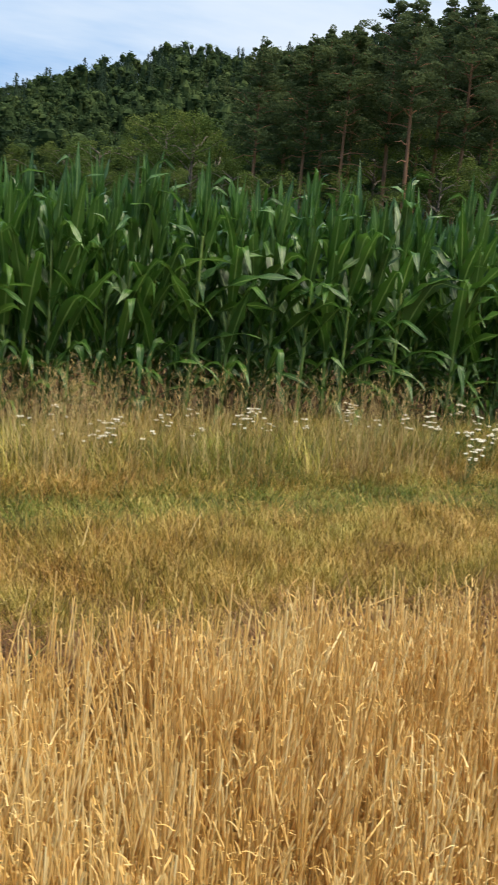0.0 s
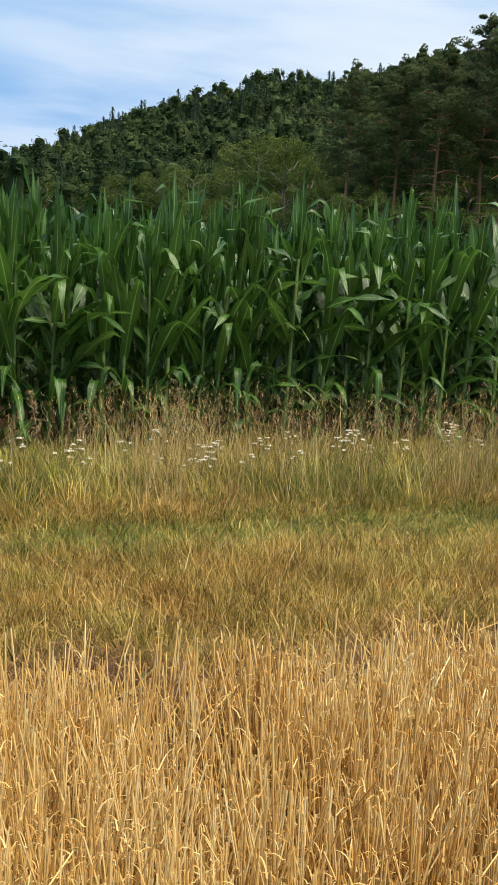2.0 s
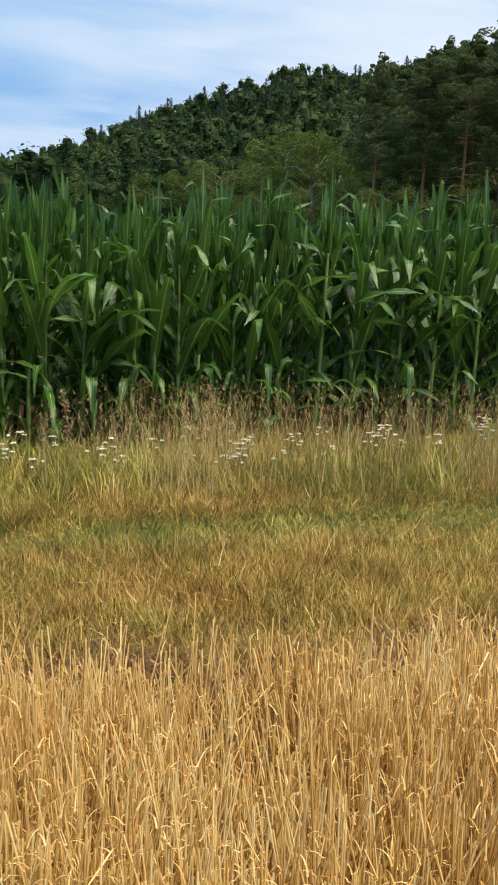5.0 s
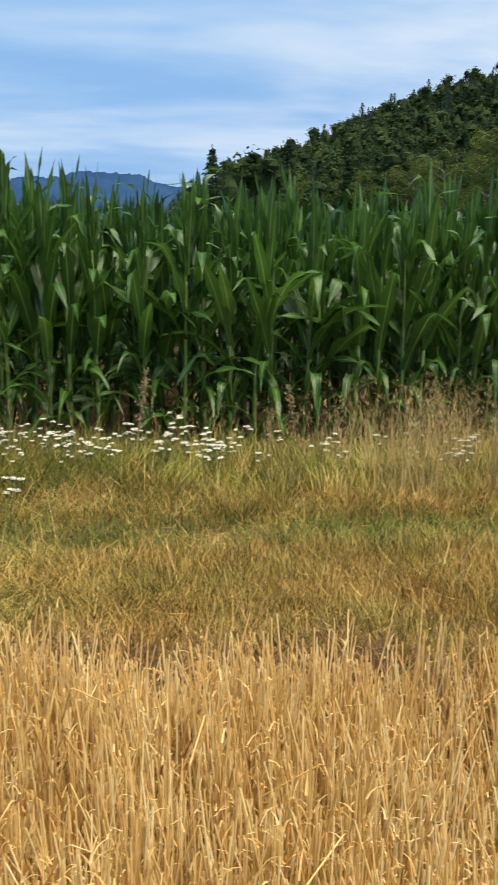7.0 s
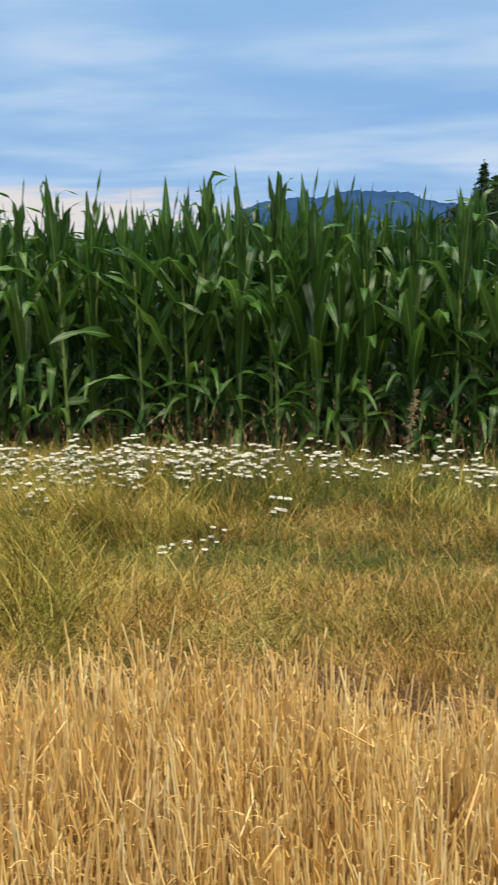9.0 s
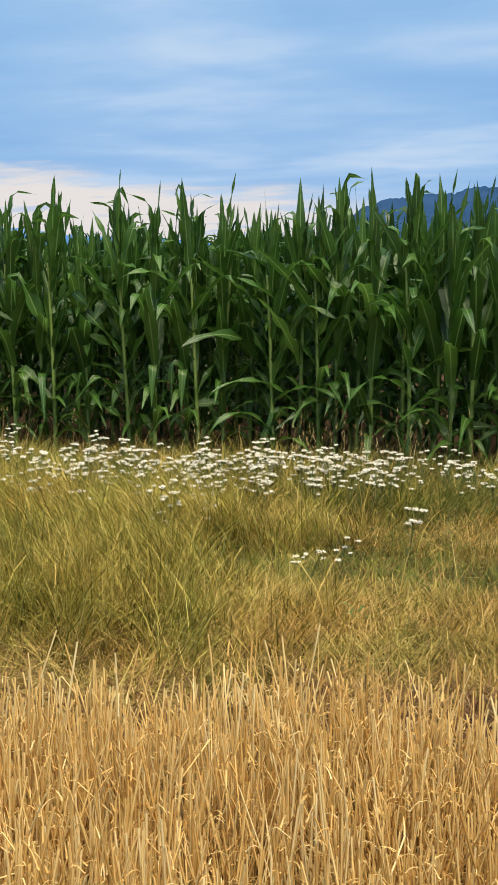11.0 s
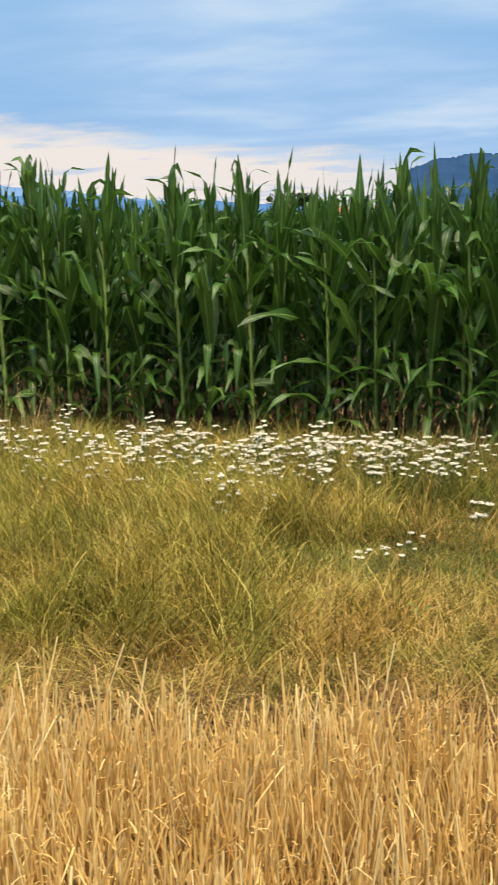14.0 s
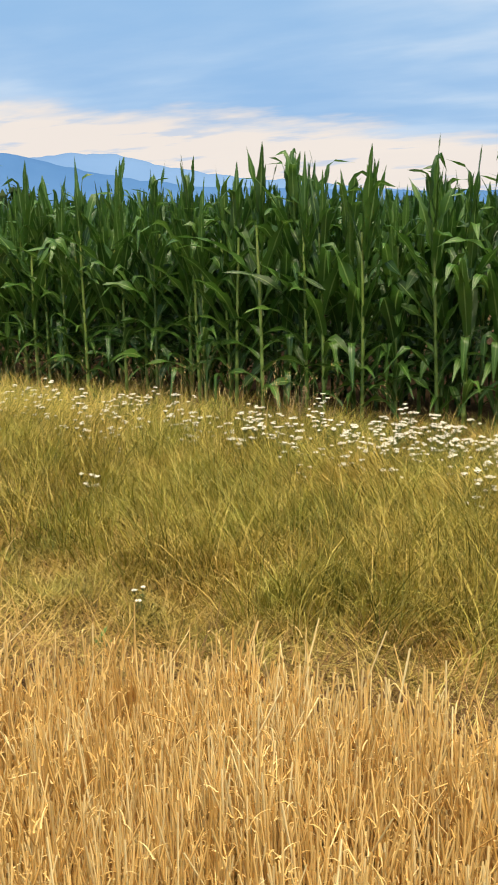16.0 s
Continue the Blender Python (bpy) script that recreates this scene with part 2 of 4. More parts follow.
PINE_BARK = bark_material("pine_bark", (0.12, 0.066, 0.044), (0.24, 0.125, 0.075), (0.36, 0.19, 0.11))
GREY_BARK = bark_material("grey_bark", (0.06, 0.05, 0.04), (0.13, 0.11, 0.09), (0.21, 0.18, 0.15))


def ground_material():
    m = Nodes("field_ground", 0.95, 0.1)
    fine = m.noise(45.0, 5.0, 0.65)
    slow = m.noise(1.1, 3.0)
    soil = m.ramp(fine, [(0.3, (0.055, 0.034, 0.021)), (0.5, (0.11, 0.068, 0.040)), (0.7, (0.19, 0.125, 0.075))])
    thatch = m.ramp(fine, [(0.3, (0.07, 0.046, 0.016)), (0.5, (0.15, 0.10, 0.034)), (0.7, (0.27, 0.19, 0.07))])
    col = m.mix(m.range(slow, 0.30, 0.48, 0.5, 1.0), soil, thatch)
    # bare soil between the corn rows, meadows and fields of the valley beyond
    tc = m.node("ShaderNodeTexCoord")
    sep = m.node("ShaderNodeSeparateXYZ")
    m.link(tc.outputs["Object"], sep.inputs[0])
    col = m.mix(m.range(sep.outputs[1], 6.2, 6.6, 0.0, 1.0), col, soil)
    ln = m.node("ShaderNodeVectorMath")
    ln.operation = "LENGTH"
    m.link(tc.outputs["Object"], ln.inputs[0])
    plots = m.noise(0.012, 2.0)
    far = m.ramp(plots, [(0.35, (0.035, 0.055, 0.018)), (0.5, (0.06, 0.085, 0.025)), (0.65, (0.10, 0.12, 0.035))])
    col = m.mix(m.range(ln.outputs["Value"], 22, 40, 0.0, 1.0), col, far)
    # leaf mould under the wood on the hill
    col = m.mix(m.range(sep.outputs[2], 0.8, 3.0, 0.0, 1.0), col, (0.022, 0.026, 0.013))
    m.bump(fine, 0.8, 0.03)
    return m.finish(col)


def plain(name, stops, scale, rough=0.7, spec=0.3, bump=0.0, thin=0.0):
    m = Nodes(name, rough, spec)
    n = m.noise(scale, 4.0)
    if bump:
        m.bump(n, bump, 0.01)
    return m.finish(m.ramp(n, stops), thin)


PETAL = plain("white_petals", [(0.3, (0.56, 0.52, 0.40)), (0.6, (0.75, 0.73, 0.63))], 40.0, 0.6, thin=0.2)
FLOWER_EYE = plain("flower_centres", [(0.3, (0.45, 0.40, 0.16)), (0.6, (0.62, 0.58, 0.34))], 60.0)
HERB = plain("herb_green", [(0.3, (0.075, 0.11, 0.03)), (0.6, (0.16, 0.19, 0.06))], 12.0, 0.6, thin=0.2)
DOCK = plain("dock_seed", [(0.3, (0.18, 0.125, 0.06)), (0.6, (0.32, 0.235, 0.12))], 30.0, 0.8)
WEED = plain("weed_leaf", [(0.3, (0.06, 0.13, 0.03)), (0.6, (0.13, 0.22, 0.05))], 20.0, 0.5, thin=0.25)
# aerial haze is put into these base colours, paler with distance
RIDGE_NEAR = plain("haze_blue_ridge", [(0.35, (0.017, 0.046, 0.105)), (0.62, (0.025, 0.060, 0.132))], 0.01, 0.95, 0.0)
RIDGE_MID = plain("haze_blue_foothills", [(0.3, (0.050, 0.125, 0.27)), (0.6, (0.060, 0.14, 0.29))], 0.003, 0.95, 0.0)
RIDGE_FAR = plain("haze_pale_mountains", [(0.3, (0.10, 0.185, 0.335)), (0.6, (0.112, 0.20, 0.35))], 0.002, 0.95, 0.0)
ROOF_TILE = plain("clay_tiles", [(0.3, (0.36, 0.12, 0.06)), (0.6, (0.50, 0.19, 0.10))], 1.5, 0.8, bump=0.3)
RENDER_WALL = plain("rendered_wall", [(0.3, (0.62, 0.58, 0.50)), (0.6, (0.74, 0.71, 0.64))], 1.0, 0.9)
PANE = plain("window_pane", [(0.3, (0.03, 0.035, 0.04)), (0.6, (0.05, 0.055, 0.06))], 1.0, 0.1, 0.6)


# ---------------- mesh helpers ----------------
def mesh_np(name, verts, faces, mats, uv=None, smooth=True, slots=None):
    """A mesh from arrays: verts (n, 3), faces (m, 3 or 4)."""
    verts, faces = np.asarray(verts, np.float32), np.asarray(faces, np.int32)
    me = bpy.data.meshes.new(name)
    k = faces.shape[1]
    me.vertices.add(len(verts))
    me.vertices.foreach_set("co", verts.ravel())
    me.loops.add(faces.size)
    me.loops.foreach_set("vertex_index", faces.ravel())
    me.polygons.add(len(faces))
    me.polygons.foreach_set("loop_start", np.arange(0, faces.size, k, dtype=np.int32))
    me.polygons.foreach_set("loop_total", np.full(len(faces), k, np.int32))
    me.polygons.foreach_set("use_smooth", np.full(len(faces), smooth))
    for mat in mats if isinstance(mats, (list, tuple)) else [mats]:
        me.materials.append(mat)
    if slots is not None:
        me.polygons.foreach_set("material_index", np.asarray(slots, np.int32))
    if uv is not None:
        layer = me.uv_layers.new(name="UVMap")
        layer.data.foreach_set("uv", np.asarray(uv, np.float32)[faces.ravel()].ravel())
    me.update(calc_edges=True)
    return me


def join(pieces):
    """Joins (verts, faces) pairs of equal face size."""
    vs, fs, base = [], [], 0
    for v, f in pieces:
        vs.append(v)
        fs.append(np.asarray(f) + base)
        base += len(v)
    return np.concatenate(vs), np.concatenate(fs)


def tube(points, radii, sides=6):
    """A tapered tube along points, closed at its tip. Quads."""
    p, r = np.asarray(points, float), np.asarray(radii, float)
    t = np.gradient(p, axis=0)
    t /= np.linalg.norm(t, axis=1, keepdims=True) + 1e-9
    ref = np.where(np.abs(t[:, 2:3]) > 0.9, np.array([[1.0, 0, 0]]), np.array([[0, 0, 1.0]]))
    a = np.cross(t, ref)
    a /= np.linalg.norm(a, axis=1, keepdims=True) + 1e-9
    b = np.cross(t, a)
    ang = np.arange(sides) * 2 * np.pi / sides
    ring = a[:, None] * np.cos(ang)[None, :, None] + b[:, None] * np.sin(ang)[None, :, None]
    v = (p[:, None] + ring * r[:, None, None]).reshape(-1, 3)
    n = len(p)
    i, j = np.meshgrid(np.arange(n - 1), np.arange(sides), indexing="ij")
    k = (j + 1) % sides
    f = np.stack([i * sides + j, i * sides + k, (i + 1) * sides + k, (i + 1) * sides + j], -1).reshape(-1, 4)
    return v, f


def part(name, me, parent, label=""):
    ob = new(name, me)
    ob.parent = parent
    if label:
        tagged(ob, label)
    return ob


def smoothstep(a, b, x):
    t = np.clip((np.asarray(x, float) - a) / (b - a), 0, 1)
    return t * t * (3 - 2 * t)


def soft_noise(x, y, seed=0):
    """Smooth pseudo-random waves, about -1 to 1."""
    x, y = np.asarray(x, float), np.asarray(y, float)
    r = np.random.default_rng(100 + seed)
    out = 0.0
    for _ in range(6):
        a, k, ph = r.uniform(0, 2 * np.pi), r.uniform(0.6, 2.2), r.uniform(0, 6.28)
        out = out + np.sin((x * np.cos(a) + y * np.sin(a)) * k + ph)
    return out / 3.2


# ---------------- ground with the wooded hill ----------------
HILL_AZ = np.radians([-9.5, -4.5, -1.5, 0.5, 3.5, 7.5, 11.5, 16.5, 19, 20.5, 25.5, 30.5, 38.5, 54.5, 74.5, 104.5])
HILL_UP = np.array([0, 2, 9, 23, 40, 56, 68, 82, 80, 81, 94, 105, 110, 104, 76, 0.0])


def terrain(x, y):
    x, y = np.asarray(x, float), np.asarray(y, float)
    r, az = np.hypot(x, y), np.arctan2(x, y)
    up = np.interp(az, HILL_AZ, HILL_UP)
    hill = up * smoothstep(115, 570, r) * (1 - 0.8 * smoothstep(680, 1500, r))
    rough = 0.6 * soft_noise(x / 25, y / 25, 3) * smoothstep(100, 160, r) * (up > 1)
    near = 0.022 * soft_noise(x * 1.1, y * 1.1, 5) * (1 - smoothstep(10, 30, r))
    return hill + rough + near


def build_ground():
    n = 230
    u = np.linspace(-1, 1, n)
    c = 6.0 * np.sinh(7.3 * u) / 1.0
    x, y = np.meshgrid(c, c + 3.0, indexing="ij")
    v = np.stack([x, y, terrain(x, y)], -1).reshape(-1, 3)
    i, j = np.meshgrid(np.arange(n - 1), np.arange(n - 1), indexing="ij")
    f = np.stack([i * n + j, (i + 1) * n + j, (i + 1) * n + j + 1, i * n + j + 1], -1).reshape(-1, 4)
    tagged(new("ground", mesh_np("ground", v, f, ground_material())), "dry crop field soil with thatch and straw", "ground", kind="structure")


build_ground()


# ---------------- distant mountains ----------------
def ridge(name, label, az, elev, dist, mat, depth, seed):
    """A long mountain whose crest follows elevations (degrees) over azimuths (degrees)."""
    a = np.linspace(az[0], az[-1], 150)
    e = np.interp(a, az, elev)
    r = np.random.default_rng(seed)
    wob = np.convolve(r.normal(0, 1, 170), np.ones(8) / 8, "valid")[:150] * 0.10 + r.normal(0, 0.032, 150)
    crest = np.maximum((np.tan(np.radians(e + wob * np.clip(e, 0, 1)))) * dist + 1.5, -5)
    steps = 7
    v = []
    for k in range(steps):
        q = k / (steps - 1)
        d = dist - depth * (1 - q)
        spur = 1 + 0.12 * np.sin(a * 1.1 + seed) * (1 - q)
        z = crest * (q ** 0.8) * np.where(k == steps - 1, 1, spur) - 12 * (1 - q)
        v.append(np.stack([np.sin(np.radians(a)) * d, np.cos(np.radians(a)) * d, z], -1))
    d = dist + depth
    v.append(np.stack([np.sin(np.radians(a)) * d, np.cos(np.radians(a)) * d, np.full(150, -12.0)], -1))
    v = np.concatenate(v)
    n = 150
    i, j = np.meshgrid(np.arange(steps), np.arange(n - 1), indexing="ij")
    f = np.stack([i * n + j, i * n + j + 1, (i + 1) * n + j + 1, (i + 1) * n + j], -1).reshape(-1, 4)
    tagged(new(name, mesh_np(name, v, f, mat)), label, "mountain", kind="structure")


# three ridges, each with its share of haze painted into the colour
ridge("backdrop_ridge", "wooded mountain beyond the fields, painted dark haze blue", [-17, -16, -15.45, -14.9, -14.25, -13, -12.2, -11.2, -10, -9.2, -8.5, -8, -6.6, -5.8, -4.8, -4.0, -3.2, 0, 4],
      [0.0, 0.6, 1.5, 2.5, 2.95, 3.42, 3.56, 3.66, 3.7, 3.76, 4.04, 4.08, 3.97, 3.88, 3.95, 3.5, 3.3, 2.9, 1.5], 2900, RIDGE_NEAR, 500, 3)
ridge("backdrop_foothills", "foothills on the skyline, painted haze blue", [-84, -69, -59, -53, -50.7, -49.5, -47.8, -45.3, -43.2, -41.4, -39.6, -36, -31, -23, -18, -9],
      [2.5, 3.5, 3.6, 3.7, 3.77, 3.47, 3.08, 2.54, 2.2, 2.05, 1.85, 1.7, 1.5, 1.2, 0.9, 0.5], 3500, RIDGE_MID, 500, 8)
ridge("backdrop_mountains", "distant mountains, painted pale haze blue", [-79, -59, -52, -48.9, -46.8, -44.7, -43.1, -41.6, -39.7, -37.9, -35.3, -32, -24, -17],
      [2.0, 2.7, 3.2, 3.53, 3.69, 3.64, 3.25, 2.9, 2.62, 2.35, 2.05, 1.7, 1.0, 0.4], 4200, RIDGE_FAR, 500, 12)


# ---------------- trees ----------------
def clumps(centres, radii, count, size, r, flat=1.0, tilt=0.75):
    """Small leaf sprays as bent quads that lie along the skin of ellipsoids."""
    cen, rad = np.repeat(np.asarray(centres), count, 0), np.repeat(np.asarray(radii), count, 0)
    n = len(cen)
    d = r.normal(0, 1, (n, 3))
    d /= np.linalg.norm(d, axis=1, keepdims=True)
    p = cen + d * rad * r.uniform(0.6, 1.06, (n, 1)) ** 0.6
    out = d / rad
    out /= np.linalg.norm(out, axis=1, keepdims=True)
    out = out + tilt * r.normal(0, 1, (n, 3)) * np.array([1, 1, flat])
    out /= np.linalg.norm(out, axis=1, keepdims=True) + 1e-9
    a = np.cross(out, r.normal(0, 1, (n, 3)))
    a /= np.linalg.norm(a, axis=1, keepdims=True) + 1e-9
    b = np.cross(out, a)
    s = size * r.uniform(0.6, 1.4, (n, 1))
    v = np.stack([p - a * s, p + b * s * 0.5, p + a * s, p - b * s * 0.5 + out * s * 0.25], 1).reshape(-1, 3)
    return v, np.arange(4 * n).reshape(-1, 4)


def bent_line(start, end, sag, r, n=5):
    t = np.linspace(0, 1, n)[:, None]
    p = np.asarray(start) * (1 - t) + np.asarray(end) * t
    p[:, 2] += sag * np.sin(np.pi * t[:, 0])
    p[1:-1] += r.normal(0, 0.03, (n - 2, 3)) * np.linalg.norm(np.subtract(end, start))
    return p


def pine_meshes(seed, h):
    r = np.random.default_rng(seed)
    t = np.linspace(0, 1, 12)
    lean = r.normal(0, 0.02, 2)
    path = np.stack([lean[0] * h * t + 0.15 * np.sin(t * 5 + seed), lean[1] * h * t, h * 0.96 * t], -1)
    trunk = tube(path, 0.19 * (1 - 0.85 * t) + 0.02, 8)
    limbs, centres, radii = [], [], []
    low = r.uniform(0.48, 0.60)          # where the living crown begins
    for k in range(58):
        q = 0.26 + 0.72 * k / 57
        base = np.array([np.interp(q, t, path[:, i]) for i in range(3)])
        az = k * 2.4 + r.uniform(-0.5, 0.5)
        length = h * float(np.interp(q, [0.26, 0.4, 0.55, 0.72, 0.86, 0.95, 1.0], [0.05, 0.085, 0.13, 0.125, 0.085, 0.045, 0.018])) * r.uniform(0.6, 1.3)
        dead = q < low
        if dead and r.random() < 0.55:
            continue
        up = length * (r.uniform(-0.25, 0.1) if dead else r.uniform(0.05, 0.5))
        end = base + np.array([np.cos(az) * length, np.sin(az) * length, up])
        limbs.append(tube(bent_line(base, end, 0.06 * length, r), np.linspace(0.07, 0.02, 5) * (1.2 - q * 0.5), 5))
        if dead and r.random() < 0.75:
            continue
        for s in (0.5, 0.78, 1.0):
            centres.append(base + (end - base) * s + r.normal(0, 0.3, 3))
            radii.append(np.array([0.92, 0.92, 0.46]) * r.uniform(0.5, 1.2) * h / 20 * min(1.0, 0.35 + length / 3.5))
    centres.append(path[-1]), radii.append(np.array([0.35, 0.35, 0.6]) * h / 20)
    return trunk, join(limbs), clumps(centres, radii, 120, 0.105 * h / 20, r, 0.9, 0.5)


def spruce_meshes(seed, h):
    r = np.random.default_rng(seed)
    t = np.linspace(0, 1, 8)
    trunk = tube(np.stack([0 * t, 0 * t, h * t], -1), 0.26 * (1 - t) + 0.015, 7)
    cen, rad, limbs = [], [], []
    levels = 24
    for k in range(levels):
        q = 0.08 + 0.90 * k / levels
        reach = h * 0.20 * (1 - q) ** 0.8 + 0.12
        for a in range(7):
            az = a * 0.9 + k * 1.7 + r.uniform(-0.3, 0.3)
            ln = reach * r.uniform(0.65, 1.15)
            z = (q + r.uniform(-0.03, 0.03)) * h
            tipz = z - ln * r.uniform(0.15, 0.45)
            end = np.array([np.cos(az) * ln, np.sin(az) * ln, tipz])
            if a % 2 == 0:
                limbs.append(tube(bent_line((0, 0, z), end, 0.02, r, 4), np.linspace(0.04, 0.01, 4), 4))
            for s in (0.35, 0.7, 1.0):
                cen.append(np.array([0, 0, z]) * (1 - s) + end * s)
                rad.append(np.array([0.5, 0.5, 0.34]) * (0.45 + reach / 3))
    cen.append(np.array([0, 0, h * 0.98])), rad.append(np.array([0.12, 0.12, 0.5]))
    return trunk, join(limbs), clumps(cen, rad, 14, 0.19 * h / 18, r, 0.6, 0.5)


def leafy_meshes(seed, h):
    r = np.random.default_rng(seed)
    t = np.linspace(0, 1, 8)
    path = np.stack([0.2 * np.sin(3 * t), 0.15 * np.sin(4 * t + 1), h * 0.8 * t], -1)
    trunk = tube(path, 0.28 * (1 - 0.9 * t) + 0.02, 8)
    limbs, cen, rad = [], [], []
    for k in range(26):
        q = r.uniform(0.18, 0.78)
        base = np.array([0, 0, q * h])
        az = k * 2.4 + r.uniform(-0.4, 0.4)
        ln = h * 0.30 * np.sin(np.pi * (0.18 + 0.72 * q)) * r.uniform(0.7, 1.15)
        end = base + np.array([np.cos(az) * ln, np.sin(az) * ln, ln * r.uniform(0.15, 0.7)])
        limbs.append(tube(bent_line(base, end, 0.1 * ln, r), np.linspace(0.09, 0.02, 5), 5))
        for s in (0.6, 1.0):
            cen.append(base + (end - base) * s + r.normal(0, 0.3, 3))
            rad.append(np.array([1.35, 1.35, 0.95]) * r.uniform(0.65, 1.15) * h / 16)
    cen.append(np.array([0.0, 0, h * 0.9])), rad.append(np.array([1.5, 1.5, 1.4]) * h / 16)
    return trunk, join(limbs), clumps(cen, rad, 190, 0.118 * h / 16, r, 1.0, 0.38)


def tree_thing(name, label, meshes, bark, leaf, group):
    root = new(name)
    tagged(root, label, "tree", group)
    for nm, (v, f), mat in zip(("trunk", "branching", "crown"), meshes, (bark, bark, leaf)):
        ob = part(nm, mesh_np(nm, v, f, mat, smooth=nm != "crown"), root)
        if nm != "trunk":
            tagged(ob, kind="stuff")
    return root


WOOD_TURN = 5.5      # degrees between the wood's own bearings and the corn row's


def place_tree(models, az, r, height, base_h, turn):
    az -= WOOD_TURN
    x, y = math.sin(radians(az)) * r, math.cos(radians(az)) * r
    s = height / base_h
    m = Matrix.Translation((x, y, float(terrain(x, y)) - 0.1)) @ Matrix.Rotation(turn, 4, "Z") @ Matrix.Diagonal((s, s, s, 1))
    return copy_thing(models, m)


def build_trees():
    r = np.random.default_rng(21)
    pines = [tree_thing("pine_tree", "tall Scots pine with reddish bare trunk", pine_meshes(40 + k, 20), PINE_BARK, NEEDLES, "trees of the wood edge") for k in range(4)]
    firs = [tree_thing("spruce_tree", "dark green spruce in the wooded hillside", spruce_meshes(60 + k, 18), GREY_BARK, SPRUCE, "trees of the wood edge") for k in range(3)]
    leafy = [tree_thing("broadleaf_tree", "green broadleaf tree at the wood edge", leafy_meshes(80 + k, 16), GREY_BARK, LEAVES, "trees of the wood edge") for k in range(4)]
    # the first of each stands deep in the wood
    for k, ob in enumerate(pines + firs + leafy):
        az, rr = 37.5 + 1.6 * k, 128 + 6 * (k % 4)
        ob.matrix_basis = Matrix.Translation((math.sin(radians(az)) * rr, math.cos(radians(az)) * rr, float(terrain(math.sin(radians(az)) * rr, math.cos(radians(az)) * rr)) - 0.1))
    # pines along the wood edge: azimuth, distance, height
    for az, d, h in ((26.4, 100, 21.0), (28.0, 112, 22.4), (29.1, 100, 21.6), (30.3, 104, 23.2), (31.3, 99, 22.2), (31.9, 109, 25.0), (33.8, 103, 26.0),
                     (35.0, 98, 25), (36.2, 108, 27.5), (37.6, 102, 26.5), (39.2, 106, 25.5), (41, 101, 23), (31.0, 120, 25), (35.4, 121, 25), (38.4, 120, 25)):
        place_tree(pines[r.integers(4)], az, d, h, 20, r.uniform(0, 6.28))
    for az, d, h in ((5.0, 165, 16.5), (3.8, 175, 12), (9.2, 170, 17), (8.2, 185, 15), (12.6, 150, 14), (15.8, 140, 13), (27.8, 128, 21), (33.0, 128, 25), (17.6, 165, 15),
                     (19.0, 128, 11.5), (35.9, 130, 27), (30.2, 131, 22), (21.3, 150, 13), (6.7, 172, 14), (10.9, 178, 14), (38, 133, 27), (14.2, 172, 15)):
        place_tree(firs[r.integers(3)], az, d, h, 18, r.uniform(0, 6.28))
    for az, d, h in ((21.5, 118, 16.5), (23.1, 112, 15.5), (24.4, 122, 14.5), (19.8, 124, 14.5), (17.9, 130, 14), (16.2, 136, 13.5), (14.4, 144, 13), (12.9, 152, 13), (11.2, 156, 12),
                     (9.8, 160, 12), (8.1, 164, 11), (6.8, 158, 9.5), (5.9, 162, 8.5), (4.4, 168, 7), (25.3, 104, 10), (22.2, 104, 9), (20.2, 108, 9), (18.3, 115, 9), (27.4, 94, 9),
                     (29.2, 93, 8), (31.8, 94, 9.5), (34.0, 92, 8), (36.9, 95, 11), (39.5, 96, 12), (33.2, 112, 15), (36.6, 114, 16), (29.0, 112, 14), (38.6, 110, 17), (26.4, 112, 13)):
        place_tree(leafy[r.integers(4)], az, d, h, 16, r.uniform(0, 6.28))
    # the woods on the hill behind
    rr = np.random.default_rng(5)

    def lumpy(profile, sides, wobble):
        """A closed uneven body turned from (radius, height) pairs."""
        v = []
        for rad, z in profile:
            g = np.arange(sides) * 2 * np.pi / sides + rr.uniform(0, 0.3)
            q = rad * (1 + wobble * rr.normal(0, 1, sides))
            v.append(np.stack([q * np.cos(g), q * np.sin(g), z + 0.35 * wobble * rad * rr.normal(0, 1, sides)], -1))
        i, j = np.meshgrid(np.arange(len(profile) - 1), np.arange(sides), indexing="ij")
        k = (j + 1) % sides
        f = np.stack([i * sides + j, i * sides + k, (i + 1) * sides + k, (i + 1) * sides + j], -1).reshape(-1, 4)
        return np.concatenate(v)[f].reshape(-1, 3)

    def pointed_crown(h, sprays, size):
        cen, rad = [], []
        for k in range(120):
            q = 0.10 + 0.89 * (k / 120) ** 1.05
            az, ln = k * 2.4 + rr.uniform(-0.5, 0.5), (h * 0.27 * (1 - q) ** 0.8 + 0.05) * rr.uniform(0.5, 1.15)
            cen.append(np.array([math.cos(az) * ln, math.sin(az) * ln, q * h - ln * 0.35 + rr.normal(0, 0.15)]))
            rad.append(np.array([0.5, 0.5, 0.3]) * (0.34 + ln / 2.2))
        body = [(h * 0.085 * (1 - q) + 0.02, q * h) for k, q in enumerate(np.linspace(0.08, 0.9, 6))] + [(0.02, 0.97 * h)]
        return np.concatenate([lumpy(body, 7, 0.2), clumps(cen, rad, sprays, size, rr, 0.5, 0.5)[0]])

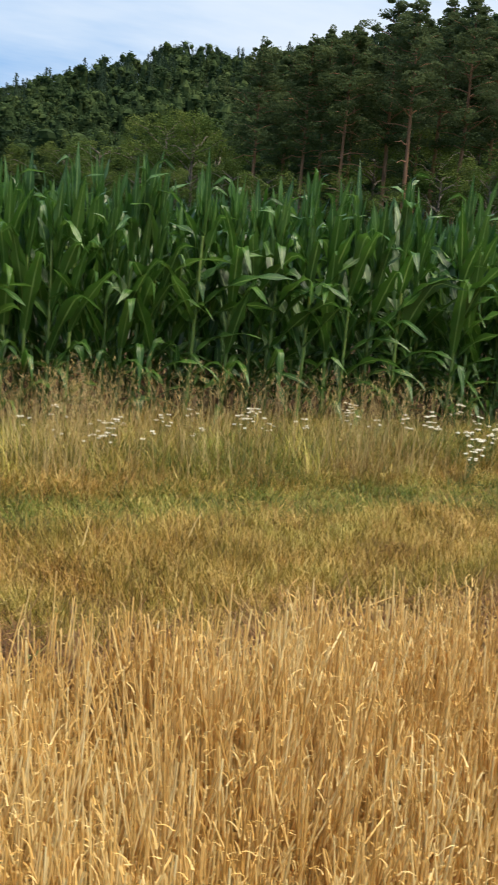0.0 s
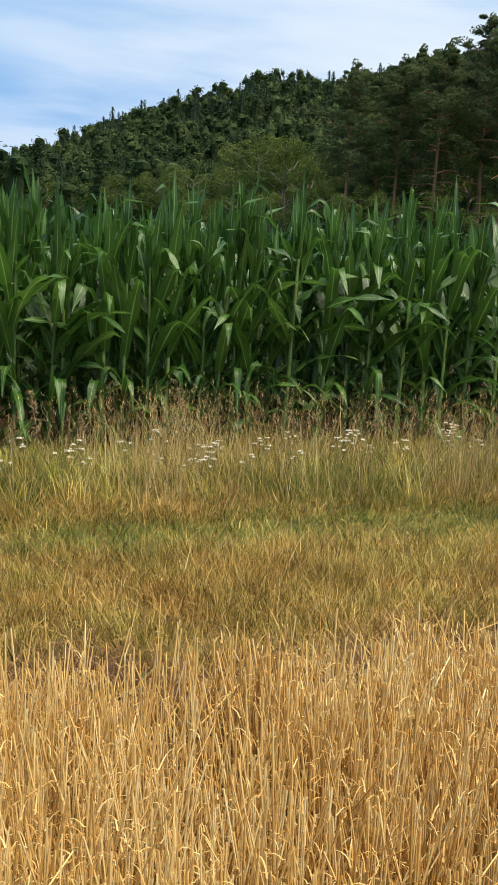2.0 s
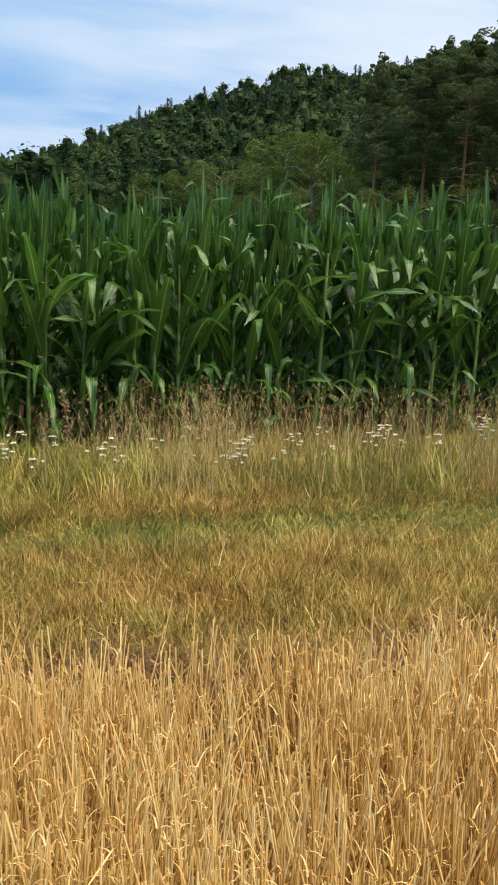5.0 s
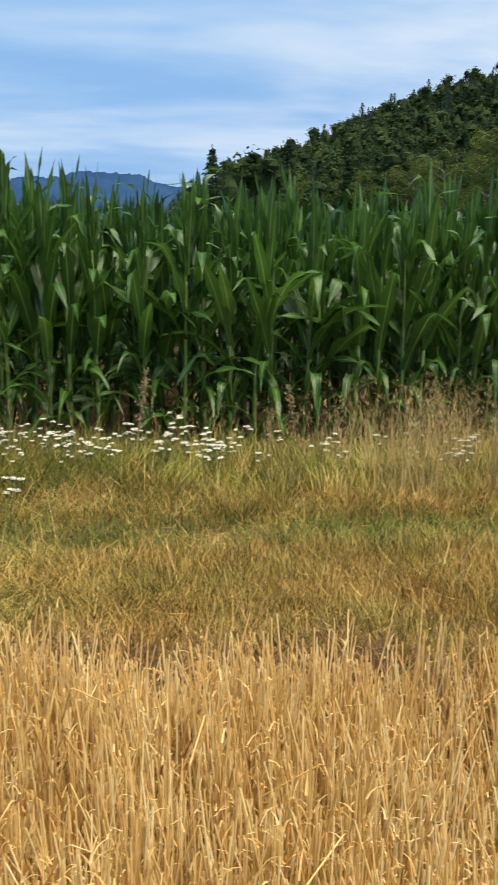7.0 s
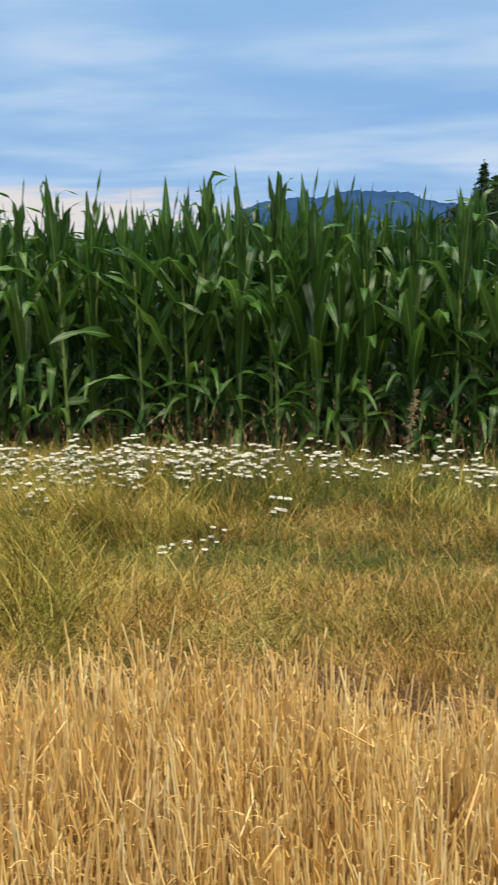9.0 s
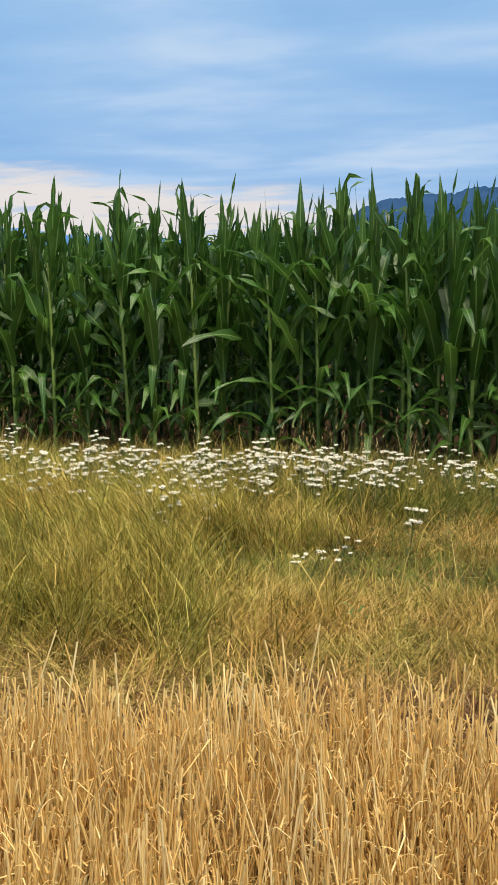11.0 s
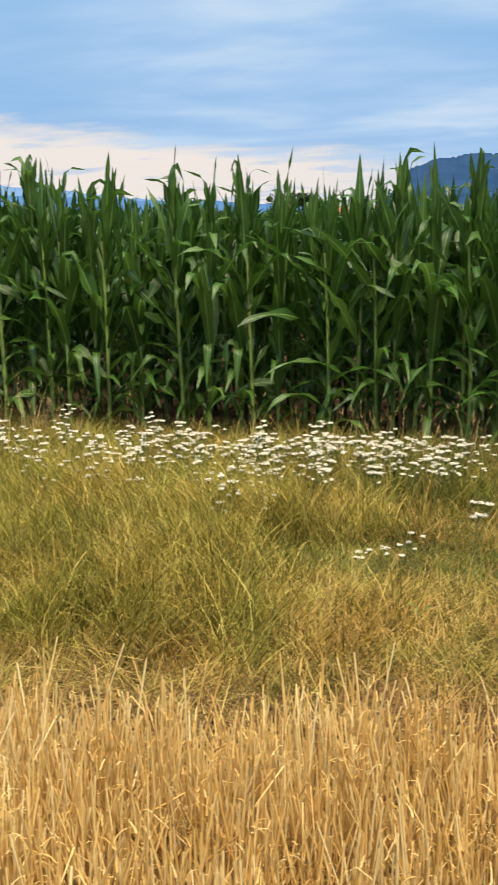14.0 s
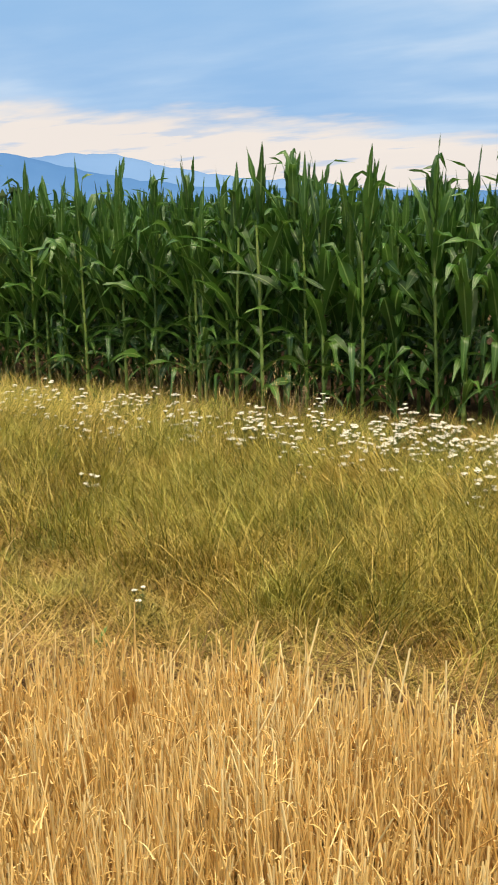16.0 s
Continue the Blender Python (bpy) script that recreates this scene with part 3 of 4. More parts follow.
    def round_crown(wide, sprays=24, size=0.40):
        d = rr.normal(0, 1, (10, 3))
        d *= (rr.uniform(0.7, 1, 10) / np.linalg.norm(d, axis=1))[:, None]
        cen = d * np.array([2.3 * wide, 2.3 * wide, 3.8]) + np.array([0, 0, 9.0])
        rad = [np.array([1.8, 1.8, 1.7]) * rr.uniform(0.6, 1.25) for _ in range(10)]
        body = []
        for c, q in zip(cen, rad):
            g = np.linspace(0.06, np.pi - 0.7, 4)[::-1]
            body.append(lumpy([(math.sin(t) * q[0] * 0.55, math.cos(t) * q[2] * 0.55) for t in g], 6, 0.2) + c)
        body.append(lumpy([(0.3, 0.0), (0.5, 4.0), (1.2, 7.0), (1.2, 10.0), (0.05, 12.0)], 6, 0.15))
        return np.concatenate(body + [clumps(cen, rad, sprays, size, rr, 1.0, 0.85)[0]])

    small = [pointed_crown(h, 4, 0.30) for h in (16, 14, 17, 15)]
    spires = [pointed_crown(h, 5, 0.19) for h in (16, 14, 15)]
    rounds = [round_crown(w) for w in (1.0, 1.2, 0.85, 1.1)]
    fuller = [round_crown(w, 44, 0.28) for w in (1.05, 1.25, 0.9)]
    conifers, broad = [], []
    for k in range(2050):
        az = radians(rr.uniform(-3, 41.5) if k < 1850 else rr.uniform(10, 24))
        d = rr.uniform(280, 570) if k >= 1850 else math.sqrt(rr.uniform(140 ** 2, 600 ** 2)) if k % 4 else rr.uniform(134, 300)
        if math.degrees(az) < 0 and d < 240:
            continue
        x, y = math.sin(az) * d, math.cos(az) * d
        pointed = rr.random() < (0.24 if d > 230 else 0.18) + 0.36 * float(soft_noise(x / 40, y / 40, 31))
        v = (small if d > 260 else spires)[rr.integers(3)] if pointed else rounds[rr.integers(4)] if d > 260 else fuller[rr.integers(3)]
        if 200 < d < 400:      # nothing grows low in the dense wood
            v = v.reshape(-1, 4, 3)
            v = v[v[:, :, 2].max(1) > 3.5].reshape(-1, 3)
        s = (rr.uniform(0.5, 0.98) if pointed else rr.uniform(0.6, 1.12)) * (1.12 if d > 260 else 1.0)
        a = rr.uniform(0, 6.28)
        ca, sa = math.cos(a) * s, math.sin(a) * s
        (conifers if pointed else broad).append(np.stack([v[:, 0] * ca - v[:, 1] * sa + x, v[:, 0] * sa + v[:, 1] * ca + y, v[:, 2] * s + float(terrain(x, y)) - 0.5], -1))
    for name, label, vs, mat in (("hillside_conifers", "dark blue-green spruces covering the hill", conifers, SPRUCE_FAR),
                                 ("hillside_woods", "mixed dark green woods covering the hill", broad, WOODS)):
        vs = np.concatenate(vs)
        tagged(new(name, mesh_np(name, vs, np.arange(len(vs)).reshape(-1, 4), mat, smooth=False)), label, "woods", kind="stuff")
    # low hedges and copses across the valley
    vs = []
    for k in range(220):
        az = radians(rr.uniform(-64, -12))
        d = rr.uniform(420, 560)
        v = rounds[rr.integers(4)].reshape(-1, 4, 3)
        v = v[::2].reshape(-1, 3) if k % 2 else v.reshape(-1, 3)
        s = rr.uniform(0.5, 0.9) * (0.85 + 0.25 * math.sin(az * 23)) * (1.0 + 0.7 * float(smoothstep(-46, -50, math.degrees(az))))
        vs.append(v * np.array([s * 1.5, s * 1.5, s]) + np.array([math.sin(az) * d, math.cos(az) * d, -1.0]))
    for az, d, h in ((-21.4, 150, 0.5), (-20.7, 152, 0.53), (-19.8, 149, 0.53), (-19.0, 151, 0.49), (-18.3, 153, 0.45), (-51.4, 300, 0.9), (-50.6, 300, 0.98), (-49.8, 302, 1.02), (-49.1, 305, 0.9), (-48.4, 303, 0.7), (-38.6, 300, 0.66), (-37.6, 302, 0.7), (-36.7, 300, 0.64)):
        v = rounds[rr.integers(3)]
        vs.append(v * np.array([h, h, h]) + np.array([math.sin(radians(az)) * d, math.cos(radians(az)) * d, -0.3]))
    vs = np.concatenate(vs)
    tagged(new("valley_trees", mesh_np("valley_trees", vs, np.arange(len(vs)).reshape(-1, 4), WOODS, smooth=False)), "line of low trees across the valley", "trees", kind="stuff")


build_trees()


# ---------------- houses in the valley ----------------
def box_mesh(name, a, b, mat):
    bm = bmesh.new()
    bmesh.ops.create_cube(bm, size=1)
    for v in bm.verts:
        v.co = Vector([a[i] + (b[i] - a[i]) * (v.co[i] + 0.5) for i in range(3)])
    bmesh.ops.bevel(bm, geom=bm.edges[:], offset=0.02, segments=1, affect="EDGES")
    me = bpy.data.meshes.new(name)
    bm.to_mesh(me)
    bm.free()
    me.materials.append(mat)
    return me


def house():
    root = new("house")
    tagged(root, "small rendered house with orange clay roof", "house", "houses in the valley")
    part("wall", box_mesh("wall", (-5, -4, 0), (5, 4, 3.0), RENDER_WALL), root)
    v, f = [], []
    for s in (-1, 1):     # two roof slopes with thickness
        b = len(v)
        for x in (-5.6, 5.6):
            for yy, z in ((s * 4.7, 2.75), (0, 5.5), (s * 4.7, 2.95), (0, 5.72)):
                v.append((x, yy, z))
        f += [(b, b + 1, b + 5, b + 4), (b + 2, b + 6, b + 7, b + 3), (b, b + 2, b + 3, b + 1), (b + 4, b + 5, b + 7, b + 6), (b, b + 4, b + 6, b + 2), (b + 1, b + 3, b + 7, b + 5)]
    part("roof", mesh_np("roof", v, f, ROOF_TILE, smooth=False), root)
    g = [(-5, -4, 3), (-5, 4, 3), (-5, 0, 5.4), (-4.8, 0, 5.4), (5, -4, 3), (5, 4, 3), (5, 0, 5.4), (4.8, 0, 5.4)]
    for q in (g[:4], g[4:]):
        part("gable", mesh_np("gable", q, [(0, 1, 2, 3)], RENDER_WALL, smooth=False), root)
    chim = part("chimney", box_mesh("chimney", (1.6, 0.3, 4.6), (2.3, 1.0, 6.4), RENDER_WALL), root)
    for x in (-3.4, -0.6, 2.2):
        w = part("window", box_mesh("window", (x, -4.06, 1.0), (x + 1.2, -3.9, 2.2), RENDER_WALL), root)
        part("pane", box_mesh("pane", (x + 0.1, -4.09, 1.1), (x + 1.1, -4.0, 2.1), PANE), w)
    return root


def build_houses():
    first = house()
    spots = ((-17.2, 225, 20), (-14.4, 215, -35), (-37.3, 240, 10), (-51.7, 230, 50))
    for k, (az, d, turn) in enumerate(spots):
        x, y = math.sin(radians(az)) * d, math.cos(radians(az)) * d
        m = Matrix.Translation((x, y, float(terrain(x, y)) - 0.05)) @ Matrix.Rotation(radians(turn), 4, "Z") @ Matrix.Diagonal((1, 1, 0.92 if k < 2 else 0.72, 1))
        if k:
            copy_thing(first, m)
        else:
            first.matrix_basis = m


build_houses()


# ---------------- corn ----------------
def corn_leaf(height, az, length, width, th0, th1, bend, r, n=9, twist=0.0):
    """One arching blade: th0, th1 angles from upright at foot and tip, bend: place of a fold or 0."""
    s = np.linspace(0, 1, n + 1)
    th = th0 + (th1 - th0) * s ** 1.1
    if bend:
        th = th + radians(r.uniform(60, 130)) * smoothstep(bend - 0.09, bend + 0.09, s)
    th = np.minimum(th, radians(176))
    seg = length / n
    rad = np.concatenate([[0], np.cumsum(np.sin(th[:-1]) * seg)]) + 0.012
    z = np.concatenate([[0], np.cumsum(np.cos(th[:-1]) * seg)]) + height
    w = width * np.minimum(1, 0.5 + 1.7 * s) * np.clip((1 - s) / 0.50, 0, 1) ** 0.78 * (1 - 0.08 * s) + 0.0008
    fold = 0.34 * (1 - s) + 0.08
    tw = twist * s
    ripple = 0.22 * w * np.sin(s * r.uniform(14, 24) + r.uniform(0, 6))
    nx, nz = -np.cos(th), np.sin(th)           # blade normal, in the radial plane
    pts = []
    for side, u in ((-1, 0.0), (0, 0.5), (1, 1.0)):
        ox = side * w / 2 * np.cos(tw)
        lift = abs(side) * (w / 2 * fold + ripple * side) + side * w / 2 * np.sin(tw)
        pts.append(np.stack([rad + nx * lift, ox, z + nz * lift], -1))
    v = np.stack(pts, 1).reshape(-1, 3)
    ca, sa = math.cos(az), math.sin(az)
    v = np.stack([v[:, 0] * ca - v[:, 1] * sa, v[:, 0] * sa + v[:, 1] * ca, v[:, 2]], -1)
    uv = np.stack([np.tile([0, 0.5, 1.0], n + 1), np.repeat(s, 3)], -1)
    i, j = np.meshgrid(np.arange(n), np.arange(2), indexing="ij")
    f = np.stack([i * 3 + j, i * 3 + j + 1, i * 3 + j + 4, i * 3 + j + 3], -1).reshape(-1, 4)
    return v, f, uv


def corn_leaves(r, n_seg=12, count=15):
    """The blades of one plant about 2.1 m high, from the lowest up."""
    out = []
    for i in range(count):
        f = i / (count - 1)
        h = 0.14 + 1.16 * f ** 0.95
        az = (i % 2) * np.pi + r.normal(0, 0.5)
        bend = 0
        if f < 0.36:            # old low leaves: narrow, arching over
            ln, wd = r.uniform(0.46, 0.72), r.uniform(0.046, 0.070)
            th0, th1 = radians(r.uniform(24, 50)), radians(r.uniform(110, 172))
            if r.random() < 0.45:
                bend, th1 = r.uniform(0.3, 0.6), th0 + radians(25)
        elif f < 0.8:          # broad leaves held up, their tips folded over
            ln, wd = r.uniform(0.60, 0.88), r.uniform(0.080, 0.112)
            th0, th1 = radians(r.uniform(14, 36)), radians(r.uniform(60, 135))
            if r.random() < 0.7:
                bend, th1 = r.uniform(0.58, 0.88), th0 + radians(r.uniform(8, 40))
        else:
            ln, wd = r.uniform(0.48, 0.68), r.uniform(0.068, 0.096)
            th0, th1 = radians(r.uniform(6, 20)), radians(r.uniform(14, 60))
            if r.random() < 0.6:
                bend, th1 = r.uniform(0.5, 0.84), th0 + radians(r.uniform(2, 12))
        out.append(corn_leaf(h, az, ln, wd, max(th0, 0.05), th1, bend, r, n_seg, r.normal(0, 1.0 - 0.4 * f)))
    for k in range(5):   # the rolled spear leaves of the whorl
        hook = r.uniform(0.62, 0.84) if k and r.random() < 0.4 else 0
        out.append(corn_leaf(1.24 + 0.045 * k, k * 1.9, r.uniform(0.46, 0.76), r.uniform(0.056, 0.086), radians(2), radians(r.uniform(4, 16)), hook, r, n_seg, r.normal(0, 0.6)))
    top = max(v[:, 2].max() for v, _, _ in out)
    return [(v * np.array([1, 1, 2.1 / top]), f, uv) for v, f, uv in out]


def corn_stalk(r, sides=8):
    z, rad = [0.0], [0.019]
    k = 0
    while z[-1] < 1.4:
        step = 0.07 + 0.022 * min(k, 5)
        z += [z[-1] + step * 0.86, z[-1] + step * 0.93, z[-1] + step]
        w = 0.0165 * (1 - 0.45 * z[-1] / 1.5)
        rad += [w, w * 1.22, w * 1.04]
        k += 1
    z, rad = np.array(z), np.array(rad)
    lean = r.normal(0, 0.012, 2)
    p = np.stack([lean[0] * z ** 2, lean[1] * z ** 2, z], -1)
    return tube(p, rad, sides)


def corn_plant(seed):
    r = np.random.default_rng(seed)
    root = new("corn_plant")
    tagged(root, "tall green corn plant in the field edge row", "corn plant", "corn plants of the field edge")
    v, f = corn_stalk(r)
    part("stalk", mesh_np("stalk", v, f, CORN_STALK), root)
    for v, f, uv in corn_leaves(r):
        part("leaf", mesh_np("leaf", v, f, CORN_LEAF, uv), root)
    return root


# plants that stand out along the edge: place along the row, height
EDGE_LEFT = ((-7.91, 2.13), (-7.24, 2.23), (-6.8, 2.22), (-6.06, 2.22), (-5.66, 2.19), (-5.26, 2.08), (-4.83, 2.16), (-4.42, 2.09), (-4.12, 2.25), (-3.76, 2.14), (-3.58, 2.15), (-3.24, 2.17), (-2.97, 2.02), (-2.66, 2.22), (-2.43, 2.13), (-2.13, 2.14), (-1.94, 2.19), (-1.48, 2.02), (-1.31, 2.09), (-1.16, 2.08), (-0.77, 2.13), (-0.48, 1.98))
EDGE_RIGHT = ((-0.34, 2.04), (-0.2, 1.94), (0.12, 1.97), (0.45, 2.03), (0.74, 1.96), (1.06, 1.99), (1.36, 1.91), (1.59, 1.99), (1.96, 1.93), (2.12, 1.97), (2.27, 2.1), (2.41, 2.02), (2.77, 2.03), (2.92, 2.04), (3.33, 2.07), (3.63, 2.06), (3.98, 2.02), (4.24, 2.02), (4.61, 2.18), (5.09, 2.03), (5.55, 2.08), (5.78, 2.1))


def row_bend(x):
    """How far the field edge swings out of line towards -x."""
    return 0.35 * smoothstep(-2.0, -5.0, x) + 0.35 * smoothstep(-5.0, -9.0, x)


def build_corn():
    r = np.random.default_rng(33)
    models = [corn_plant(200 + k) for k in range(20)]
    spots = [(x, 7.06 + r.uniform(-0.08, 0.12), h - 0.03) for x, h in EDGE_LEFT + EDGE_RIGHT]
    taken = np.array([x for x, _, _ in spots])
    for x in np.arange(-10.0, 8.6, 0.165):          # the rest of the first row
        x += r.uniform(-0.04, 0.04)
        if np.abs(taken - x).min() > 0.085:
            spots.append((x, 7.2 + r.uniform(-0.1, 0.12), r.uniform(1.72, 1.95) + (0.1 if x < -0.8 else 0.0)))
    for x in np.arange(-9.0, 7.6, 0.18):          # second row
        spots.append((x + r.uniform(-0.05, 0.05), 7.56 + r.uniform(-0.08, 0.08), r.uniform(1.74, 2.02) + (0.06 if x < -0.8 else 0.0)))
    for k, (x, y, h) in enumerate(spots):
        y -= row_bend(x)
        s = min(h, 2.2) / 2.1
        w = r.uniform(0.92, 1.1)
        m = (Matrix.Translation((x, y, float(terrain(x, y)) - 0.02)) @ Euler((r.normal(0, 0.02), r.normal(0, 0.02), (0.5 + r.integers(2)) * np.pi + r.normal(0, 0.75))).to_matrix().to_4x4()
             @ Matrix.Diagonal((w, w, s, 1)))
        if k < len(models):
            models[k].matrix_basis = m
        else:
            copy_thing(models[k % len(models)] if k < 60 else models[r.integers(len(models))], m)
    # the rows behind, joined
    kinds = []
    for k in range(7):
        q = np.random.default_rng(300 + k)
        lv = [(v, f) for v, f, _ in corn_leaves(q, 6, 11)]
        lv.append(corn_stalk(q, 4))
        kinds.append(join(lv))
    light = []
    for k in range(5):
        q = np.random.default_rng(340 + k)
        light.append(join([(v, f) for v, f, _ in corn_leaves(q, 4, 6)]))
    vs, fs, base = [], [], 0
    for row in range(26):
        y = 8.05 + 0.62 * row
        step = 0.19 if row < 5 else 0.26 if row < 11 else 0.5
        for x in np.arange(-10.2 - row * 0.75, 8.4 + row * 0.45, step):
            v, f = kinds[r.integers(7)] if row < 5 else light[r.integers(5)]
            a, s = r.uniform(0, 6.28), r.uniform(0.80, 0.93)
            ca, sa = math.cos(a), math.sin(a)
            vs.append(np.stack([v[:, 0] * ca - v[:, 1] * sa + x + r.uniform(-0.05, 0.05), v[:, 0] * sa + v[:, 1] * ca + y - row_bend(x) + r.uniform(-0.07, 0.07), v[:, 2] * s], -1))
            fs.append(f + base)
            base += len(v)
    tagged(new("corn_field", mesh_np("corn_field", np.concatenate(vs), np.concatenate(fs), CORN_LEAF_SHADED)), "dense rows of tall green corn behind the edge", "corn field", kind="stuff")


build_corn()


# ---------------- grasses ----------------
def blades(x, y, height, width, lean, droop, r, segs=3, z0=None, az=None):
    """Tapered bent blades as triangles, one island each."""
    n = len(x)
    az = r.uniform(0, 2 * np.pi, n) if az is None else az
    face = az + np.pi / 2 + r.normal(0, 0.7, n)
    z0 = terrain(x, y) if z0 is None else z0
    s = np.linspace(0, 1, segs + 1)
    th = lean[:, None] + droop[:, None] * s[None] ** 1.4
    step = (height / segs)[:, None]
    rad = np.concatenate([np.zeros((n, 1)), np.cumsum(np.sin(th[:, :-1]) * step, 1)], 1)
    zz = np.concatenate([np.zeros((n, 1)), np.cumsum(np.cos(th[:, :-1]) * step, 1)], 1) + z0[:, None]
    zz = np.maximum(zz, z0[:, None] + 0.012)
    cx = x[:, None] + rad * np.cos(az)[:, None]
    cy = y[:, None] + rad * np.sin(az)[:, None]
    w = width[:, None] * (1 - s[None] ** 1.6)
    dx, dy = np.cos(face)[:, None] * w / 2, np.sin(face)[:, None] * w / 2
    left = np.stack([cx - dx, cy - dy, zz], -1)[:, :-1]
    right = np.stack([cx + dx, cy + dy, zz], -1)[:, :-1]
    tip = np.stack([cx, cy, zz], -1)[:, -1:]
    v = np.concatenate([left, right, tip], 1)          # n, 2 segs + 1, 3
    k = 2 * segs + 1
    f = []
    for i in range(segs - 1):
        f += [(i, segs + i, segs + i + 1), (i, segs + i + 1, i + 1)]
    f.append((segs - 1, 2 * segs - 1, 2 * segs))
    f = (np.arange(n)[:, None, None] * k + np.array(f)[None]).reshape(-1, 3)
    return v.reshape(-1, 3), f


def scatter(n, x0, x1, y0, y1, weight, r):
    """n places in a rectangle, more where weight(x, y) is high (0 to 1)."""
    xs, ys, got = [], [], 0
    while got < n:
        x, y = r.uniform(x0, x1, n), r.uniform(y0, y1, n)
        ok = r.random(n) < weight(x, y)
        xs.append(x[ok]), ys.append(y[ok])
        got += int(ok.sum())
    return np.concatenate(xs)[:n], np.concatenate(ys)[:n]


def edge_y(x):
    """The ragged border of the cut wheat."""
    return (np.interp(x, [-3.0, -2.2, -1.6, -1.3, -0.9, -0.4, 0.2, 1.0, 1.5, 2.0, 2.8, 4.0], [1.68, 1.84, 2.06, 2.30, 2.44, 2.49, 2.62, 2.68, 2.76, 2.68, 2.80, 2.88])
            + 0.06 * np.sin(1.9 * x + 0.3) + 0.05 * np.sin(5.3 * x) + 0.035 * np.sin(13.0 * x + 1) + 0.05 * np.sin(29.0 * x))


def low_end(x, y):
    """1 where the margin is short and thin: along the corn towards -x."""
    return 0.75 * smoothstep(-1.8, -3.4, x) * smoothstep(5.4, 6.4, y)


def across(x, y):
    """Distance over the margin: its strips run slightly askew to the corn row."""
    return y - np.interp(x, [-2.2, -1.0, -0.3, 1.0, 3.0, 4.0], [-0.18, -0.10, 0.09, 0.20, 0.41, 0.50])


def tall(x, y):
    """1 where the grass was left unmown: the whole strip towards -x, a margin along the corn elsewhere."""
    left = smoothstep(0.25, -1.4, x + 0.25 * soft_noise(x * 2, y * 2, 11)) * smoothstep(3.0, 3.6, y) * (1 - 0.9 * mown(x, y))
    return np.maximum(left, smoothstep(5.0, 5.7, across(x, y) + 0.25 * soft_noise(x * 1.7, y, 12)))


def mown(x, y):
    """1 along the short green wheel strip."""
    d = across(x, y)
    return smoothstep(4.15, 4.4, d) * (1 - smoothstep(4.72, 4.95, d)) * smoothstep(-1.5, -0.6, x)


def laid(x, y):
    """1 where the cut grass lies rusty and flat beyond the wheel strip."""
    return np.exp(-((across(x, y) - 5.18 - 0.08 * np.sin(2 * x)) / 0.28) ** 2) * smoothstep(-0.5, 0.2, x)


def bare(x, y):
    """1 where the soil lies open between the stubble and the grass."""
    out = 0.0
    for cx, cy, wx, wy in ((-2.3, 2.68, 0.34, 0.14), (-1.92, 2.74, 0.24, 0.11), (2.02, 3.55, 0.34, 0.16), (3.2, 3.15, 0.4, 0.13), (1.45, 2.95, 0.3, 0.12), (0.6, 2.85, 0.25, 0.1), (4.2, 3.3, 0.4, 0.15)):
        out = out + np.exp(-((x - cx) / wx) ** 2 - ((y - cy) / wy) ** 2)
    return np.clip(out, 0, 1)


def stuff(name, label, pieces, mat, category="grass"):
    v, f = join(pieces)
    tagged(new(name, mesh_np(name, v, f, mat, smooth=True)), label, category, kind="stuff")


def tufts(x, y, per, spread, height, width, r, lean=(0.1, 0.75), droop=(0.2, 1.5), segs=3, wind=None):
    """Blades that spring from common roots and fan outwards; height: one for each root."""
    n = len(x)
    k = np.repeat(np.arange(n), np.maximum(1, r.poisson(per, n)))
    m = len(k)
    a, d = r.uniform(0, 2 * np.pi, m), np.sqrt(r.random(m))
    bx, by = x[k] + np.cos(a) * d * spread, y[k] + np.sin(a) * d * spread
    az = a + r.normal(0, 0.6, m)
    if wind is not None:
        lying = r.random(m) < 0.6
        az = np.where(lying, wind[k] + r.normal(0, 0.5, m), az)
    ln = lean[0] + (lean[1] - lean[0]) * d * r.uniform(0.4, 1.2, m)
    h = np.maximum(height[k] * r.uniform(0.55, 1.15, m), 0.03)
    return blades(bx, by, h, r.uniform(*width, m), ln, r.uniform(*droop, m), r, segs, az=az)


def seen(x, y):
    """1 over the stretch that lies open to the path, less towards the far ends of the strip."""
    inside = (x > 0.9 - 1.28 * y) & (x < 1.4 + 0.76 * y)
    return np.where(inside, 1.0, 0.3)


